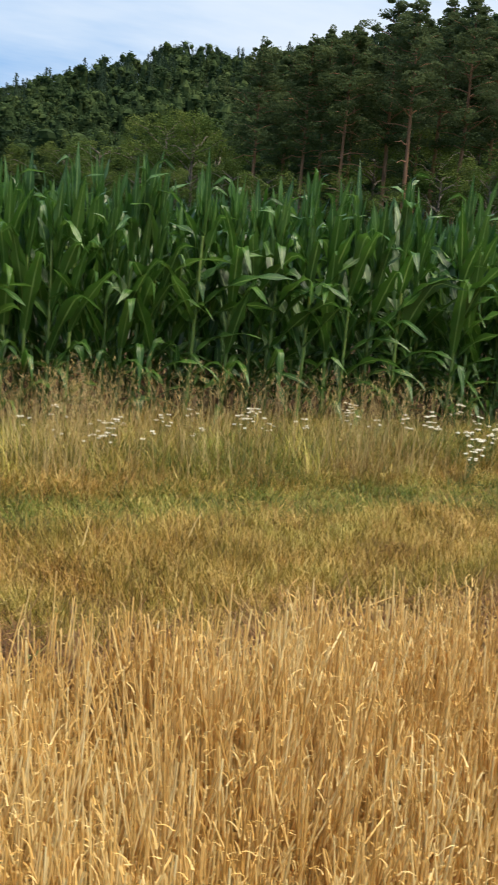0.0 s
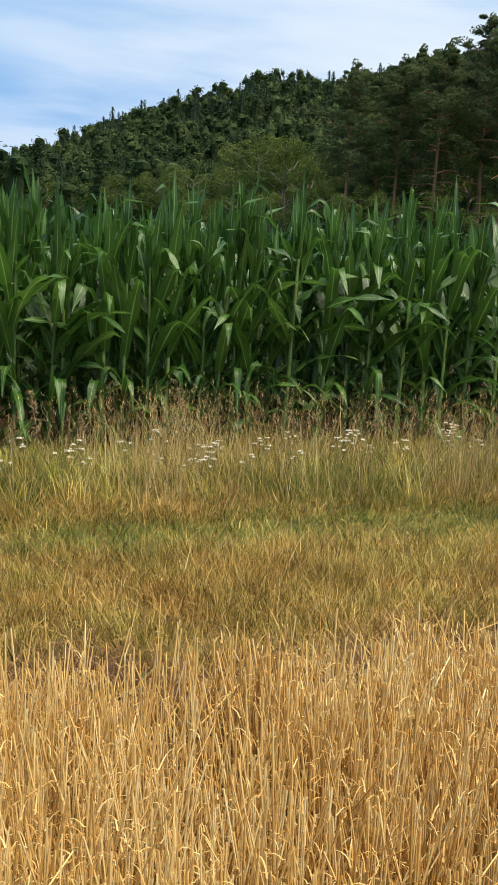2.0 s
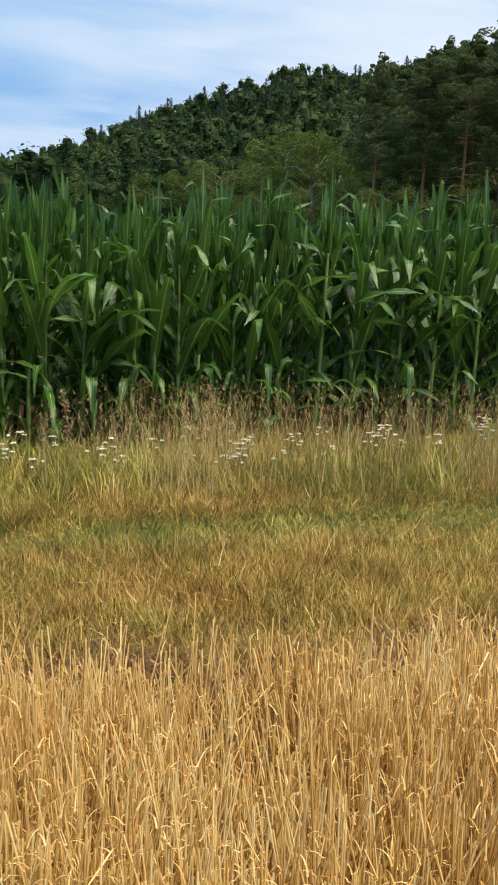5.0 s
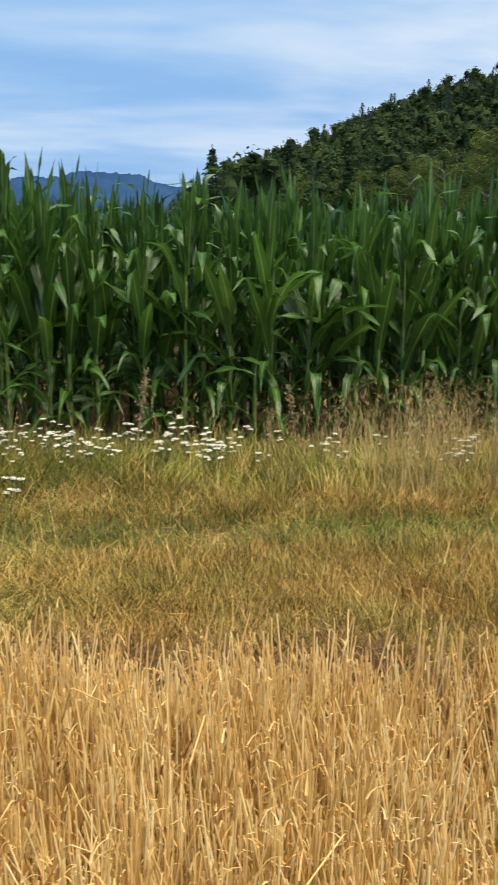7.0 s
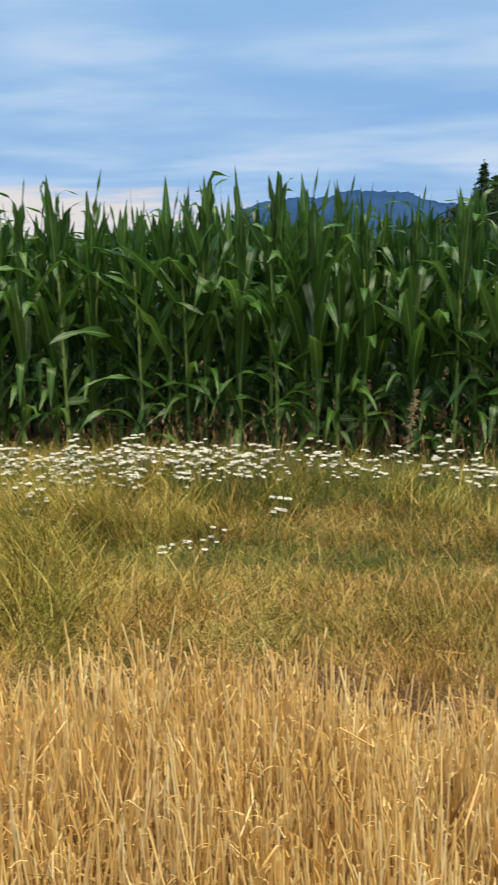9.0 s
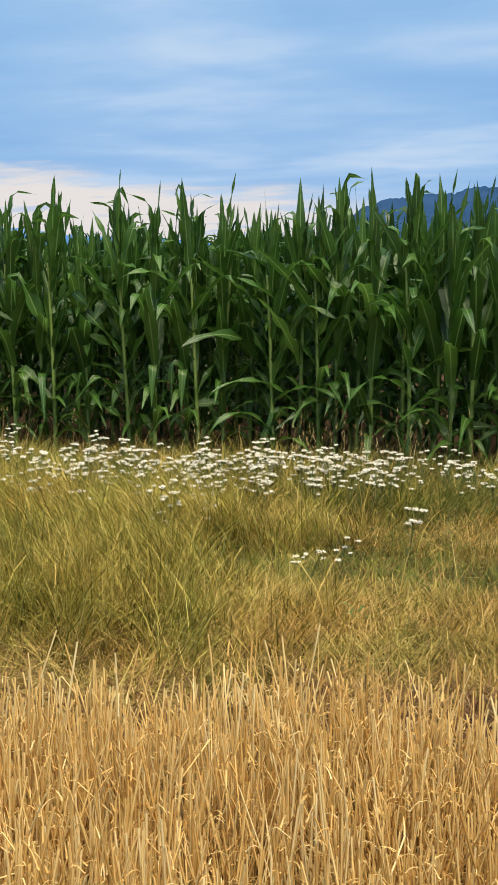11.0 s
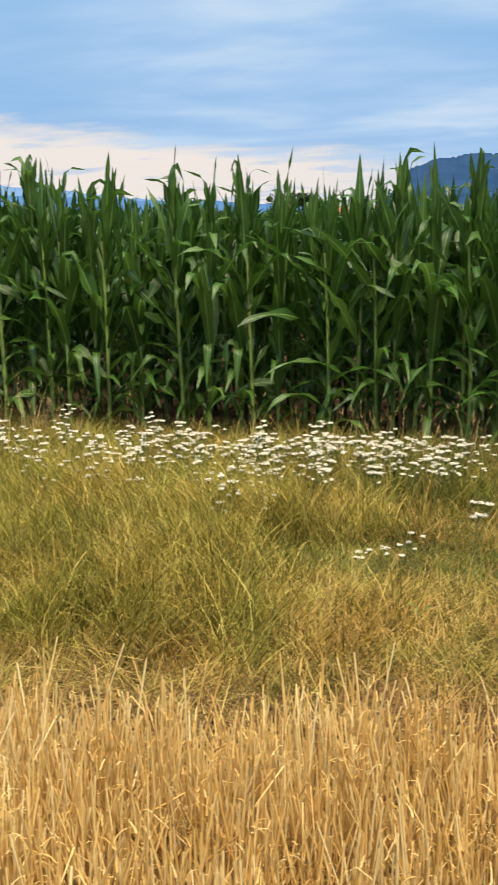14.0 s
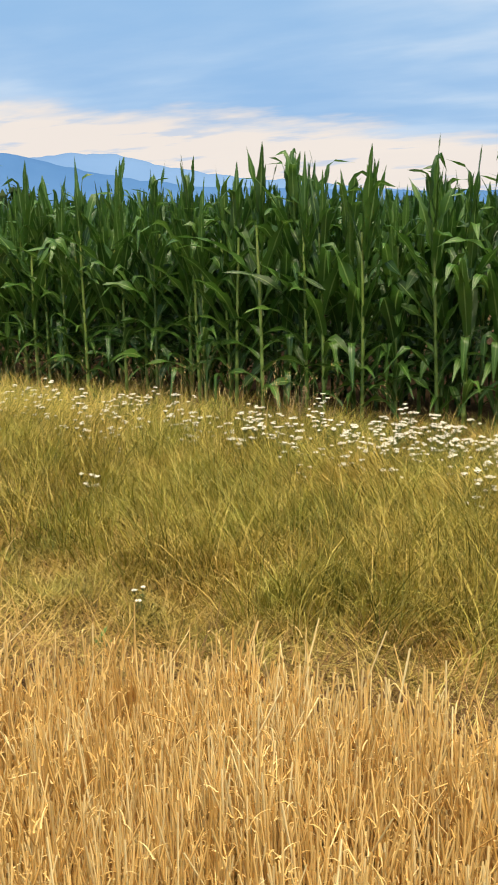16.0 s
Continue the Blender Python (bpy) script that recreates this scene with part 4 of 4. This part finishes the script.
def build_grass():
    r = np.random.default_rng(51)
    X0, X1 = -8.0, 7.0

    def off(x, y):
        return y - edge_y(x)

    def ochre(x, y):
        start = np.where(x < 0.4, 0.30, 0.26)
        w = np.clip(0.10 + 0.9 * smoothstep(start, start + 0.4, off(x, y) + 0.13 * soft_noise(x * 3, y * 3, 2)), 0, 1)
        return w * seen(x, y) * (1 - 0.45 * smoothstep(4.0, 4.8, y)) * (1 - 0.9 * smoothstep(6.0, 6.4, y + row_bend(x)) * smoothstep(1.6, 0.6, x)) * (1 - 0.8 * bare(x, y)) * np.where(off(x, y) > 0, 1, 0.3) * (1 - 0.85 * mown(x, y)) * (1 - 0.55 * laid(x, y)) * (1 - 0.55 * smoothstep(5.1, 5.6, across(x, y)))

    # ochre tufts over the whole strip
    x, y = scatter(19000, X0, X1, 2.0, 7.1, ochre, r)
    h = (0.12 + 0.10 * r.random(len(x))) * (1 + 0.6 * tall(x, y)) * (1 - 0.4 * mown(x, y)) * (0.65 + 0.35 * smoothstep(0.1, 0.7, off(x, y))) * (0.92 + 0.25 * soft_noise(x * 2.2, y * 2.2, 8))
    h = np.maximum(h * (1 - 0.55 * low_end(x, y)), 0.06)
    west = x < 0.2 + 0.4 * soft_noise(x * 2, y * 2, 41)
    rusty = ~west & (r.random(len(x)) < 0.32)
    stuff("dry_tufts", "straw brown dry grass tufts between the yellowing grass",
          [tufts(x[rusty], y[rusty], 13, 0.07, h[rusty] * 0.75, (0.0028, 0.0054), r, (0.1, 0.7), (0.3, 1.8), 3)], DRY)
    x, y, h, west = x[~rusty], y[~rusty], h[~rusty], west[~rusty]
    stuff("yellowing_grass", "yellowing grass tufts of the field margin",
          [tufts(x[west], y[west], 12, 0.09, h[west] * 0.95, (0.0034, 0.0062), r, (0.15, 1.0), (0.6, 2.6), 3),
           tufts(x[~west], y[~west], 13, 0.11, h[~west] * 0.75, (0.0032, 0.0058), r, (0.05, 0.5), (0.2, 1.3), 3)], OCHRE)

    # green tufts, strongest along the wheel strip
    def green(x, y):
        patches = 0.22 * smoothstep(0.1, 0.8, soft_noise(x * 1.3, y * 1.3, 9)) * smoothstep(3.2, 4.2, y)
        margin = np.exp(-((across(x, y) - 5.7) / 0.6) ** 2) * (0.8 + 0.2 * smoothstep(2.6, 0.6, x))
        d = across(x, y)
        herbs = sum(0.8 * np.exp(-((x - c) / 0.3) ** 2 - ((d - 4.98) / 0.12) ** 2) for c in (0.2, 1.3, 2.6, 3.6))
        return np.clip(0.05 + 0.95 * mown(x, y) + herbs + patches + 0.12 * tall(x, y) + margin, 0, 1) * (1 - bare(x, y)) * seen(x, y)

    x, y = scatter(9000, X0, X1, 2.9, 7.1, green, r)
    h = (0.08 + 0.08 * r.random(len(x))) * (1 + 1.0 * tall(x, y)) * (1 - 0.25 * mown(x, y)) * (1 - 0.5 * low_end(x, y))
    stuff("green_grass", "fresh green grass in the wheel strip", [tufts(x, y, 16, 0.07, h, (0.0028, 0.0052), r, (0.15, 0.9), (0.4, 2.0), 3)], GREEN)
    # dry blades, lying and matted
    x, y = scatter(40000, X0, X1, 2.0, 7.0, lambda x, y: seen(x, y) * (1 - 0.4 * bare(x, y)) * np.clip(0.4 + 0.6 * laid(x, y) - 0.25 * mown(x, y) + 0.5 * smoothstep(1.0, 0.2, off(x, y)) * smoothstep(0.6, -0.3, x), 0.05, 1) * smoothstep(0.0, 0.45, off(x, y)), r)
    n = len(x)
    stuff("matted_dry_grass", "dry golden grass lying matted", [blades(x, y, r.uniform(0.08, 0.28, n) * np.where(x > 0.3, 0.65, 1.0), r.uniform(0.0022, 0.0044, n), r.uniform(0.6, 1.45, n), r.uniform(0.0, 1.2, n), r, 3, z0=terrain(x, y) + r.uniform(0.0, 0.07, n))], DRY)
    x, y = scatter(26000, X0, X1, 2.0, 3.8, lambda x, y: seen(x, y) * (0.6 + 0.4 * smoothstep(-0.5, 0.4, x)) * (1 - 0.5 * bare(x, y)) * np.exp(-((off(x, y) - 0.22) / 0.28) ** 2), r)
    n = len(x)
    stuff("brown_grass", "dark brown flattened grass along the stubble", [blades(x, y, r.uniform(0.06, 0.22, n), r.uniform(0.003, 0.0058, n), r.uniform(0.3, 1.4, n), r.uniform(0.2, 2.2, n), r, 3, z0=terrain(x, y) + r.uniform(0.0, 0.05, n))], BROWN)
    x, y = scatter(2400, -3.5, 3.5, 1.9, 3.6, lambda x, y: (0.15 + 0.85 * smoothstep(0.6, -0.2, x)) * np.exp(-((off(x, y) - 0.3) / 0.3) ** 2), r)
    n = len(x)
    stuff("fallen_straw", "pale straws fallen across the grass edge", [blades(x, y, r.uniform(0.12, 0.36, n), r.uniform(0.0028, 0.0048, n), r.uniform(1.0, 1.5, n), r.normal(0.1, 0.3, n), r, 2, z0=terrain(x, y) + r.uniform(0.03, 0.14, n))], DRY, "straw")
    # long grass left unmown, leaning in swathes
    x, y = scatter(3300, X0, X1, 2.9, 7.0, lambda x, y: seen(x, y) * (0.35 + 0.65 * smoothstep(0.3, -1.0, x)) * np.clip(tall(x, y) * (0.6 + 0.4 * soft_noise(x * 1.8, y * 1.8, 14)), 0.0, 1) * (1 - 0.5 * smoothstep(4.8, 5.3, y)) * (1 - 0.9 * smoothstep(6.0, 6.4, y + row_bend(x))) * smoothstep(0.35, 0.75, off(x, y)), r)
    wind = 0.4 + 2.2 * soft_noise(x * 0.9, y * 0.9, 15)
    h = r.uniform(0.28, 0.52, len(x)) * np.where(y > 5.2, 0.8, 1.0) * (1 - 0.4 * low_end(x, y))
    stuff("tall_grass", "long unmown grass bending in tufts", [tufts(x, y, 22, 0.09, h, (0.0036, 0.0066), r, (0.05, 0.6), (0.4, 2.2), 5, wind)], TALL)
    # single strands arching over the tufts
    x, y = scatter(420, X0, X1, 2.5, 6.6, lambda x, y: seen(x, y) * (0.3 + 0.7 * tall(x, y)), r)
    n = len(x)
    stuff("grass_strands", "pale grass strands arching over the tufts", [blades(x, y, r.uniform(0.18, 0.36, n), r.uniform(0.0025, 0.004, n), r.uniform(0.2, 0.9, n), r.uniform(0.8, 2.2, n), r, 6, z0=terrain(x, y) + r.uniform(0.02, 0.1, n))], SEED)
    # upright dead stems with seed heads along the corn
    x, y = scatter(2300, X0, X1, 5.4, 6.6, lambda x, y: np.clip((0.05 + np.exp(-((x - 3.2) / 1.05) ** 2) + 0.15 * np.exp(-((x - 0.9) / 0.6) ** 2)) * (0.2 + 0.8 * smoothstep(-0.2, 0.7, soft_noise(x * 2.4, y * 0.6, 17))), 0, 1), r)
    n = len(x)
    h = r.uniform(0.28, 0.66, n) * np.where(x > 1.8, 1.0, 0.85)
    lean, az = np.abs(r.normal(0.12, 0.24, n)), r.uniform(0, 6.28, n)
    pieces = [blades(x, y, h, np.full(n, 0.0034), lean, r.uniform(0, 0.8, n), r, 3, az=az)]
    for k in range(4):
        q = r.uniform(0.78, 0.97, n)
        hx, hy = x + np.sin(lean) * h * q * np.cos(az), y + np.sin(lean) * h * q * np.sin(az)
        pieces.append(blades(hx, hy, r.uniform(0.03, 0.06, n), r.uniform(0.002, 0.004, n), r.uniform(0.1, 0.6, n), r.uniform(0, 0.6, n), r, 2, z0=terrain(x, y) + h * q))
    stuff("seed_grass", "dead straw coloured grass stems with seed heads", pieces, SEED)


build_grass()


# ---------------- cut wheat ----------------
def straws(x, y, height, radius, lean, r, sides=4, az=None):
    """Hollow-looking cut stems: bent tubes with three rings, triangles."""
    n = len(x)
    az = r.uniform(0, 2 * np.pi, n) if az is None else az
    z0 = terrain(x, y) - 0.01
    s = np.array([0, 0.5, 1.0])
    curve = r.normal(0, 0.085, n)
    d = (lean[:, None] * s + curve[:, None] * s ** 2) * height[:, None]
    cx, cy = x[:, None] + d * np.cos(az)[:, None], y[:, None] + d * np.sin(az)[:, None]
    cz = z0[:, None] + height[:, None] * s * np.cos(lean)[:, None]
    ang = np.arange(sides) * 2 * np.pi / sides
    rr = radius[:, None] * np.array([1.0, 1.0, 0.92])
    v = np.stack([cx[..., None] + rr[..., None] * np.cos(ang), cy[..., None] + rr[..., None] * np.sin(ang), np.repeat(cz[..., None], sides, -1)], -1)
    k = 3 * sides
    f = []
    for i in range(2):
        for j in range(sides):
            a, b = i * sides + j, i * sides + (j + 1) % sides
            f += [(a, b, b + sides), (a, b + sides, a + sides)]
    f = (np.arange(n)[:, None, None] * k + np.array(f)[None]).reshape(-1, 3)
    return v.reshape(-1, 3), f


def snapped(x, y, height, radius, r, sides=3):
    """Stems that rise, break at a joint and hang down again."""
    n = len(x)
    az = r.uniform(0, 2 * np.pi, n)
    lean, over, fall = r.uniform(0.0, 0.25, n), r.uniform(0.04, 0.16, n), r.uniform(1.9, 2.8, n)
    z0 = terrain(x, y) - 0.01
    out = np.stack([0 * height, lean * height, lean * height + 0.012, lean * height + 0.012 + over * np.sin(fall)], 1)
    cz = np.stack([0 * height, height, height + 0.003, np.maximum(height + over * np.cos(fall), 0.03)], 1) + z0[:, None]
    cx, cy = x[:, None] + out * np.cos(az)[:, None], y[:, None] + out * np.sin(az)[:, None]
    side = np.stack([-np.sin(az), np.cos(az), 0 * az], -1)[:, None, None, :]
    lead = np.stack([np.cos(az) * 0.7, np.sin(az) * 0.7, 0 * az + 0.7], -1)[:, None, None, :]
    ang = np.arange(sides) * 2 * np.pi / sides
    ring = (side * np.cos(ang)[None, None, :, None] + lead * np.sin(ang)[None, None, :, None]) * radius[:, None, None, None]
    v = np.stack([cx, cy, cz], -1)[:, :, None, :] + ring
    f = []
    for i in range(3):
        for j in range(sides):
            a, b = i * sides + j, i * sides + (j + 1) % sides
            f += [(a, b, b + sides), (a, b + sides, a + sides)]
    f = (np.arange(n)[:, None, None] * 4 * sides + np.array(f)[None]).reshape(-1, 3)
    return v.reshape(-1, 3), f


def build_stubble():
    r = np.random.default_rng(71)

    def density(x, y):
        gap = smoothstep(0.35, 1.0, soft_noise(x * 2.6, y * 2.6, 21))
        row = 0.68 + 0.32 * np.cos((x * 0.95 + y * 0.3) * 2 * np.pi / 0.125)
        return np.where(y < edge_y(x), np.clip((1 - 0.78 * gap) * row, 0.03, 1), 0.0)

    def close(x, y):
        """1 over the rows beside the margin, fading into the thinner rest of the field."""
        ragged = 0.25 * soft_noise(x * 2.1, y * 2.1, 27)
        return smoothstep(0.7, 1.35, y + ragged) * smoothstep(-3.7, -2.6, x + ragged) * smoothstep(4.6, 3.5, x + ragged)

    x, y = scatter(7200, -3.8, 4.8, 0.7, 3.1, lambda x, y: density(x, y) * close(x, y) * (0.66 + 0.34 * smoothstep(0.5, 0.15, edge_y(x) - y)), r)
    k = np.repeat(np.arange(7200), 1 + r.poisson(3.0, 7200))      # several straws from one root
    n = len(k)
    x, y = x[k] + r.normal(0, 0.014, n), y[k] + r.normal(0, 0.014, n)
    h = np.clip(r.normal(0.303, 0.058, n) + 0.035 * soft_noise(x * 3, y * 3, 23) + 0.03 * smoothstep(0.5, -0.3, x), 0.12, 0.5) * np.where(r.random(n) < 0.25, r.uniform(0.45, 0.9, n), 1.0)
    lean = np.abs(r.normal(0.05, 0.08, n)) + np.where(r.random(n) < 0.10, r.uniform(0.25, 0.9, n), 0)
    way = r.uniform(0, 2 * np.pi, 7200)[k] + r.normal(0, 0.5, n)
    lean = lean + np.abs(r.normal(0, 0.09, 7200))[k]
    near = straws(x, y, h, r.uniform(0.0018, 0.0034, n), lean, r, 3, np.where(r.random(n) < 0.75, way, r.uniform(0, 6.28, n)))
    x2, y2 = scatter(75000, -9, 10, -7, 3.0, lambda x, y: density(x, y) * (1 - 0.9 * close(x, y)) * (1 - 0.75 * smoothstep(3.0, 9.0, np.hypot(x - 0.8, y))), r)
    n2 = len(x2)
    far = blades(x2, y2, np.clip(r.normal(0.34, 0.05, n2), 0.14, 0.5), r.uniform(0.006, 0.010, n2), np.abs(r.normal(0.07, 0.12, n2)), np.zeros(n2), r, 1)
    stuff("wheat_stubble", "golden cut wheat stalks standing in rows", [near, far], STRAW, "stubble")
    x4, y4 = scatter(12000, -3.8, 4.8, 0.7, 3.0, lambda x, y: density(x, y) * close(x, y), r)
    low = straws(x4, y4, r.uniform(0.08, 0.26, 12000), r.uniform(0.0015, 0.0028, 12000), np.abs(r.normal(0.3, 0.35, 12000)), r, 3)
    stuff("broken_stubble", "short broken wheat stalks low in the stubble", [low], LITTER, "stubble")
    # dry leaves that curl off the stalks
    m = 24000
    k = r.choice(n, m)
    lx, ly = x[k] + r.normal(0, 0.012, m), y[k] + r.normal(0, 0.012, m)
    z0 = terrain(lx, ly) + h[k] * r.uniform(0.1, 1.0, m) ** 0.6
    curl = blades(lx, ly, r.uniform(0.03, 0.09, m), r.uniform(0.0026, 0.005, m), r.uniform(0.0, 0.5, m), r.uniform(1.7, 3.6, m), r, 6, z0=z0)
    stuff("stubble_leaves", "pale dry wheat leaves curling off the stalks", [curl], STRAW_LEAF, "stubble")
    # straws snapped over at the top
    k = r.choice(np.nonzero(y > 1.55)[0], 420)
    kx, ky, kh = x[k] + r.normal(0, 0.02, 420), y[k] + r.normal(0, 0.02, 420), h[k] * r.uniform(0.8, 1.08, 420)
    stuff("snapped_straws", "wheat stalks snapped over with hanging tops", [snapped(kx, ky, kh, r.uniform(0.0016, 0.0024, 420), r)], STRAW, "stubble")
    # broken straw on the soil
    x3, y3 = scatter(24000, -6.0, 7.0, -4.0, 3.1, lambda x, y: np.where(y < edge_y(x), 0.3 + 0.7 * close(x, y), 0.03), r)
    m = len(x3)
    stuff("straw_litter", "broken straw lying on the soil", [blades(x3, y3, r.uniform(0.08, 0.3, m), r.uniform(0.003, 0.006, m), r.uniform(1.1, 1.6, m), r.normal(0, 0.2, m), r, 2, z0=terrain(x3, y3) + r.uniform(0.0, 0.05, m))], LITTER, "straw")


build_stubble()


# ---------------- flowers and weeds ----------------
def yarrow(seed, h, heads):
    r = np.random.default_rng(seed)
    root = new("yarrow")
    tagged(root, "yarrow plant with flat white flower heads", "flower", "yarrow in the field margin")
    t = np.linspace(0, 1, 6)
    lean = r.normal(0, 0.12, 2)
    path = np.stack([lean[0] * h * t ** 1.5, lean[1] * h * t ** 1.5, h * t], -1)
    pieces, twigs = [], []
    for k in range(7):
        q = 0.15 + 0.1 * k
        c = np.array([np.interp(q, t, path[:, i]) for i in range(3)])
        v, f = blades(np.full(9, c[0]), np.full(9, c[1]), r.uniform(0.03, 0.09, 9), r.uniform(0.003, 0.006, 9), r.uniform(0.4, 1.2, 9), r.uniform(0, 0.8, 9), r, 2, z0=np.full(9, c[2]))
        pieces.append((v, f))
    tagged(part("foliage", mesh_np("foliage", *join(pieces), HERB), root, "feathery green foliage"), kind="stuff")
    for k in range(heads):
        az = k * 2.3 + r.uniform(0, 0.6)
        rad = r.uniform(0.011, 0.026) * (1.15 if k == 0 else 0.85)
        q = 0.99 if k == 0 else r.uniform(0.6, 0.85)
        foot = np.array([np.interp(q, t, path[:, i]) for i in range(3)])
        c = foot if k == 0 else foot + np.array([math.cos(az) * 0.05, math.sin(az) * 0.05, h * r.uniform(0.04, 0.22)]) * r.uniform(0.7, 1.4)
        fl, ray = [], []
        for j in range(34):
            a, d = j * 2.4, rad * math.sqrt((j + 0.5) / 34)
            p = c + np.array([math.cos(a) * d, math.sin(a) * d, 0.008 - 5 * d * d + r.normal(0, 0.0025)])
            g = np.arange(5) * 2 * np.pi / 5 + r.uniform(0, 1)
            s = 0.0044 * r.uniform(0.7, 1.25)
            ring = p + np.stack([np.cos(g) * s, np.sin(g) * s, r.normal(0, 0.0008, 5)], -1)
            fl.append((np.concatenate([ring, [p + (0, 0, 0.003)], [p - (0, 0, 0.002)]]), [(i, (i + 1) % 5, 5) for i in range(5)] + [((i + 1) % 5, i, 6) for i in range(5)]))
            if j % 3 == 0:
                ray.append(tube(np.stack([c - (0, 0, 0.02), p]), [0.0009, 0.0006], 3))
        if k:
            ray.append(tube(np.stack([foot, (foot + c) / 2 + (0, 0, 0.004), c - (0, 0, 0.018)]), [0.0014, 0.0012, 0.001], 4))
        part("flower_head", mesh_np("flower_head", *join(fl), PETAL, smooth=False), root, "flat cluster of small white florets")
        twigs += ray
    part("stem", mesh_np("stem", *join([tube(path, 0.0028 - 0.0012 * t, 5)] + twigs), HERB), root)
    return root


def build_yarrow():
    r = np.random.default_rng(91)
    models = [yarrow(400 + k, h, n) for k, (h, n) in enumerate(((0.33, 4), (0.30, 5), (0.37, 4), (0.28, 3), (0.32, 6), (0.26, 3)))]

    def weight(x, y):
        y = across(x, y)
        core = np.exp(-((x + 1.1) / 1.3) ** 2) * np.exp(-((y - 5.88) / 0.34) ** 2)
        side = 0.2 * smoothstep(-6.6, -5.4, x) * (x < -1) * np.exp(-((y - 5.4) / 0.5) ** 2)
        right = 0.09 * (x > 0.6) * np.exp(-((y - 6.0) / 0.35) ** 2)
        lump = 0.25 * np.exp(-((x - 5.0) / 0.35) ** 2 - ((y - 5.5) / 0.3) ** 2) + 0.3 * np.exp(-((x - 1.05) / 0.35) ** 2 - ((y - 5.7) / 0.3) ** 2)
        return np.clip(core + side + right + lump, 0, 1)

    x, y = scatter(370, -7.0, 5.8, 4.3, 6.75, weight, r)
    spots = list(zip(x, y)) + [(-0.37, 4.27), (-0.40, 4.31), (-0.27, 4.45), (-0.2, 4.42), (-0.02, 4.79), (-3.12, 3.8), (-1.94, 2.95), (4.76, 5.42), (4.7, 5.35), (4.85, 5.5)]
    for k, (px, py) in enumerate(spots):
        s = r.uniform(0.8, 1.1)
        if py < 4.7:
            s *= 0.85
        m = Matrix.Translation((px, py, float(terrain(px, py)) - 0.01)) @ Matrix.Rotation(r.uniform(0, 6.28), 4, "Z") @ Matrix.Scale(s, 4)
        if k < len(models):
            models[k].matrix_basis = m
        else:
            copy_thing(models[r.integers(len(models))], m)


build_yarrow()


def dock(seed, h):
    r = np.random.default_rng(seed)
    root = new("dock_plant")
    tagged(root, "dry dock stalk with rusty brown seeds", "weed", "dock stalks along the corn")
    t = np.linspace(0, 1, 6)
    path = np.stack([0.05 * np.sin(2 * t + seed), 0.04 * t ** 2, h * t], -1)
    part("stem", mesh_np("stem", *tube(path, 0.004 - 0.0022 * t, 5), DOCK), root)
    n = 150
    q = r.uniform(0.5, 1.0, n)
    c = np.stack([np.interp(q, t, path[:, i]) for i in range(3)], -1)
    spread = 0.020 * (1.15 - q)[:, None] + 0.005
    c += r.normal(0, 1, (n, 3)) * spread
    tagged(part("seed_head", mesh_np("seed_head", *clumps(c, [np.full(3, 0.004)] * n, 2, 0.006, r), DOCK, smooth=False), root), kind="stuff")
    return root


def weed(seed):
    r = np.random.default_rng(seed)
    root = new("weed")
    tagged(root, "small green weed growing between the straw", "weed", "weeds in the stubble")
    part("stem", mesh_np("stem", *tube(np.array([[0, 0, 0], [0.004, 0, 0.06], [0.01, 0.004, 0.12]]), [0.002, 0.0016, 0.001], 5), WEED), root)
    for k in range(6):
        v, f, uv = corn_leaf(0.02 + 0.016 * k, k * 2.4, r.uniform(0.05, 0.09), r.uniform(0.016, 0.028), 0.6, 1.5, 0, r, 5)
        part("leaf", mesh_np("leaf", v, f, WEED, uv), root)
    return root


def build_weeds():
    r = np.random.default_rng(97)
    docks = [dock(500 + k, h) for k, h in enumerate((0.46, 0.52, 0.42))]
    spots = [(1.27, 6.1), (1.43, 6.2), (1.75, 6.2), (2.12, 6.25), (2.38, 6.2), (3.1, 6.3), (3.7, 6.3), (0.55, 6.0), (-3.2, 5.9)]
    for k, (x, y) in enumerate(spots):
        m = Matrix.Translation((x, y, float(terrain(x, y)) - 0.01)) @ Matrix.Rotation(r.uniform(0, 6.28), 4, "Z") @ Matrix.Scale(r.uniform(0.85, 1.15), 4)
        if k < 3:
            docks[k].matrix_basis = m
        else:
            copy_thing(docks[k % 3], m)
    first = weed(520)
    for k, (x, y, s) in enumerate(((-0.06, 3.94, 0.9), (-1.85, 2.64, 0.9), (-0.9, 2.43, 1.1), (-0.73, 2.36, 1.1), (1.59, 3.05, 0.9))):
        m = Matrix.Translation((x, y, float(terrain(x, y)) - 0.005)) @ Matrix.Rotation(r.uniform(0, 6.28), 4, "Z") @ Matrix.Scale(s, 4)
        if k:
            copy_thing(first, m)
        else:
            first.matrix_basis = m


build_weeds()
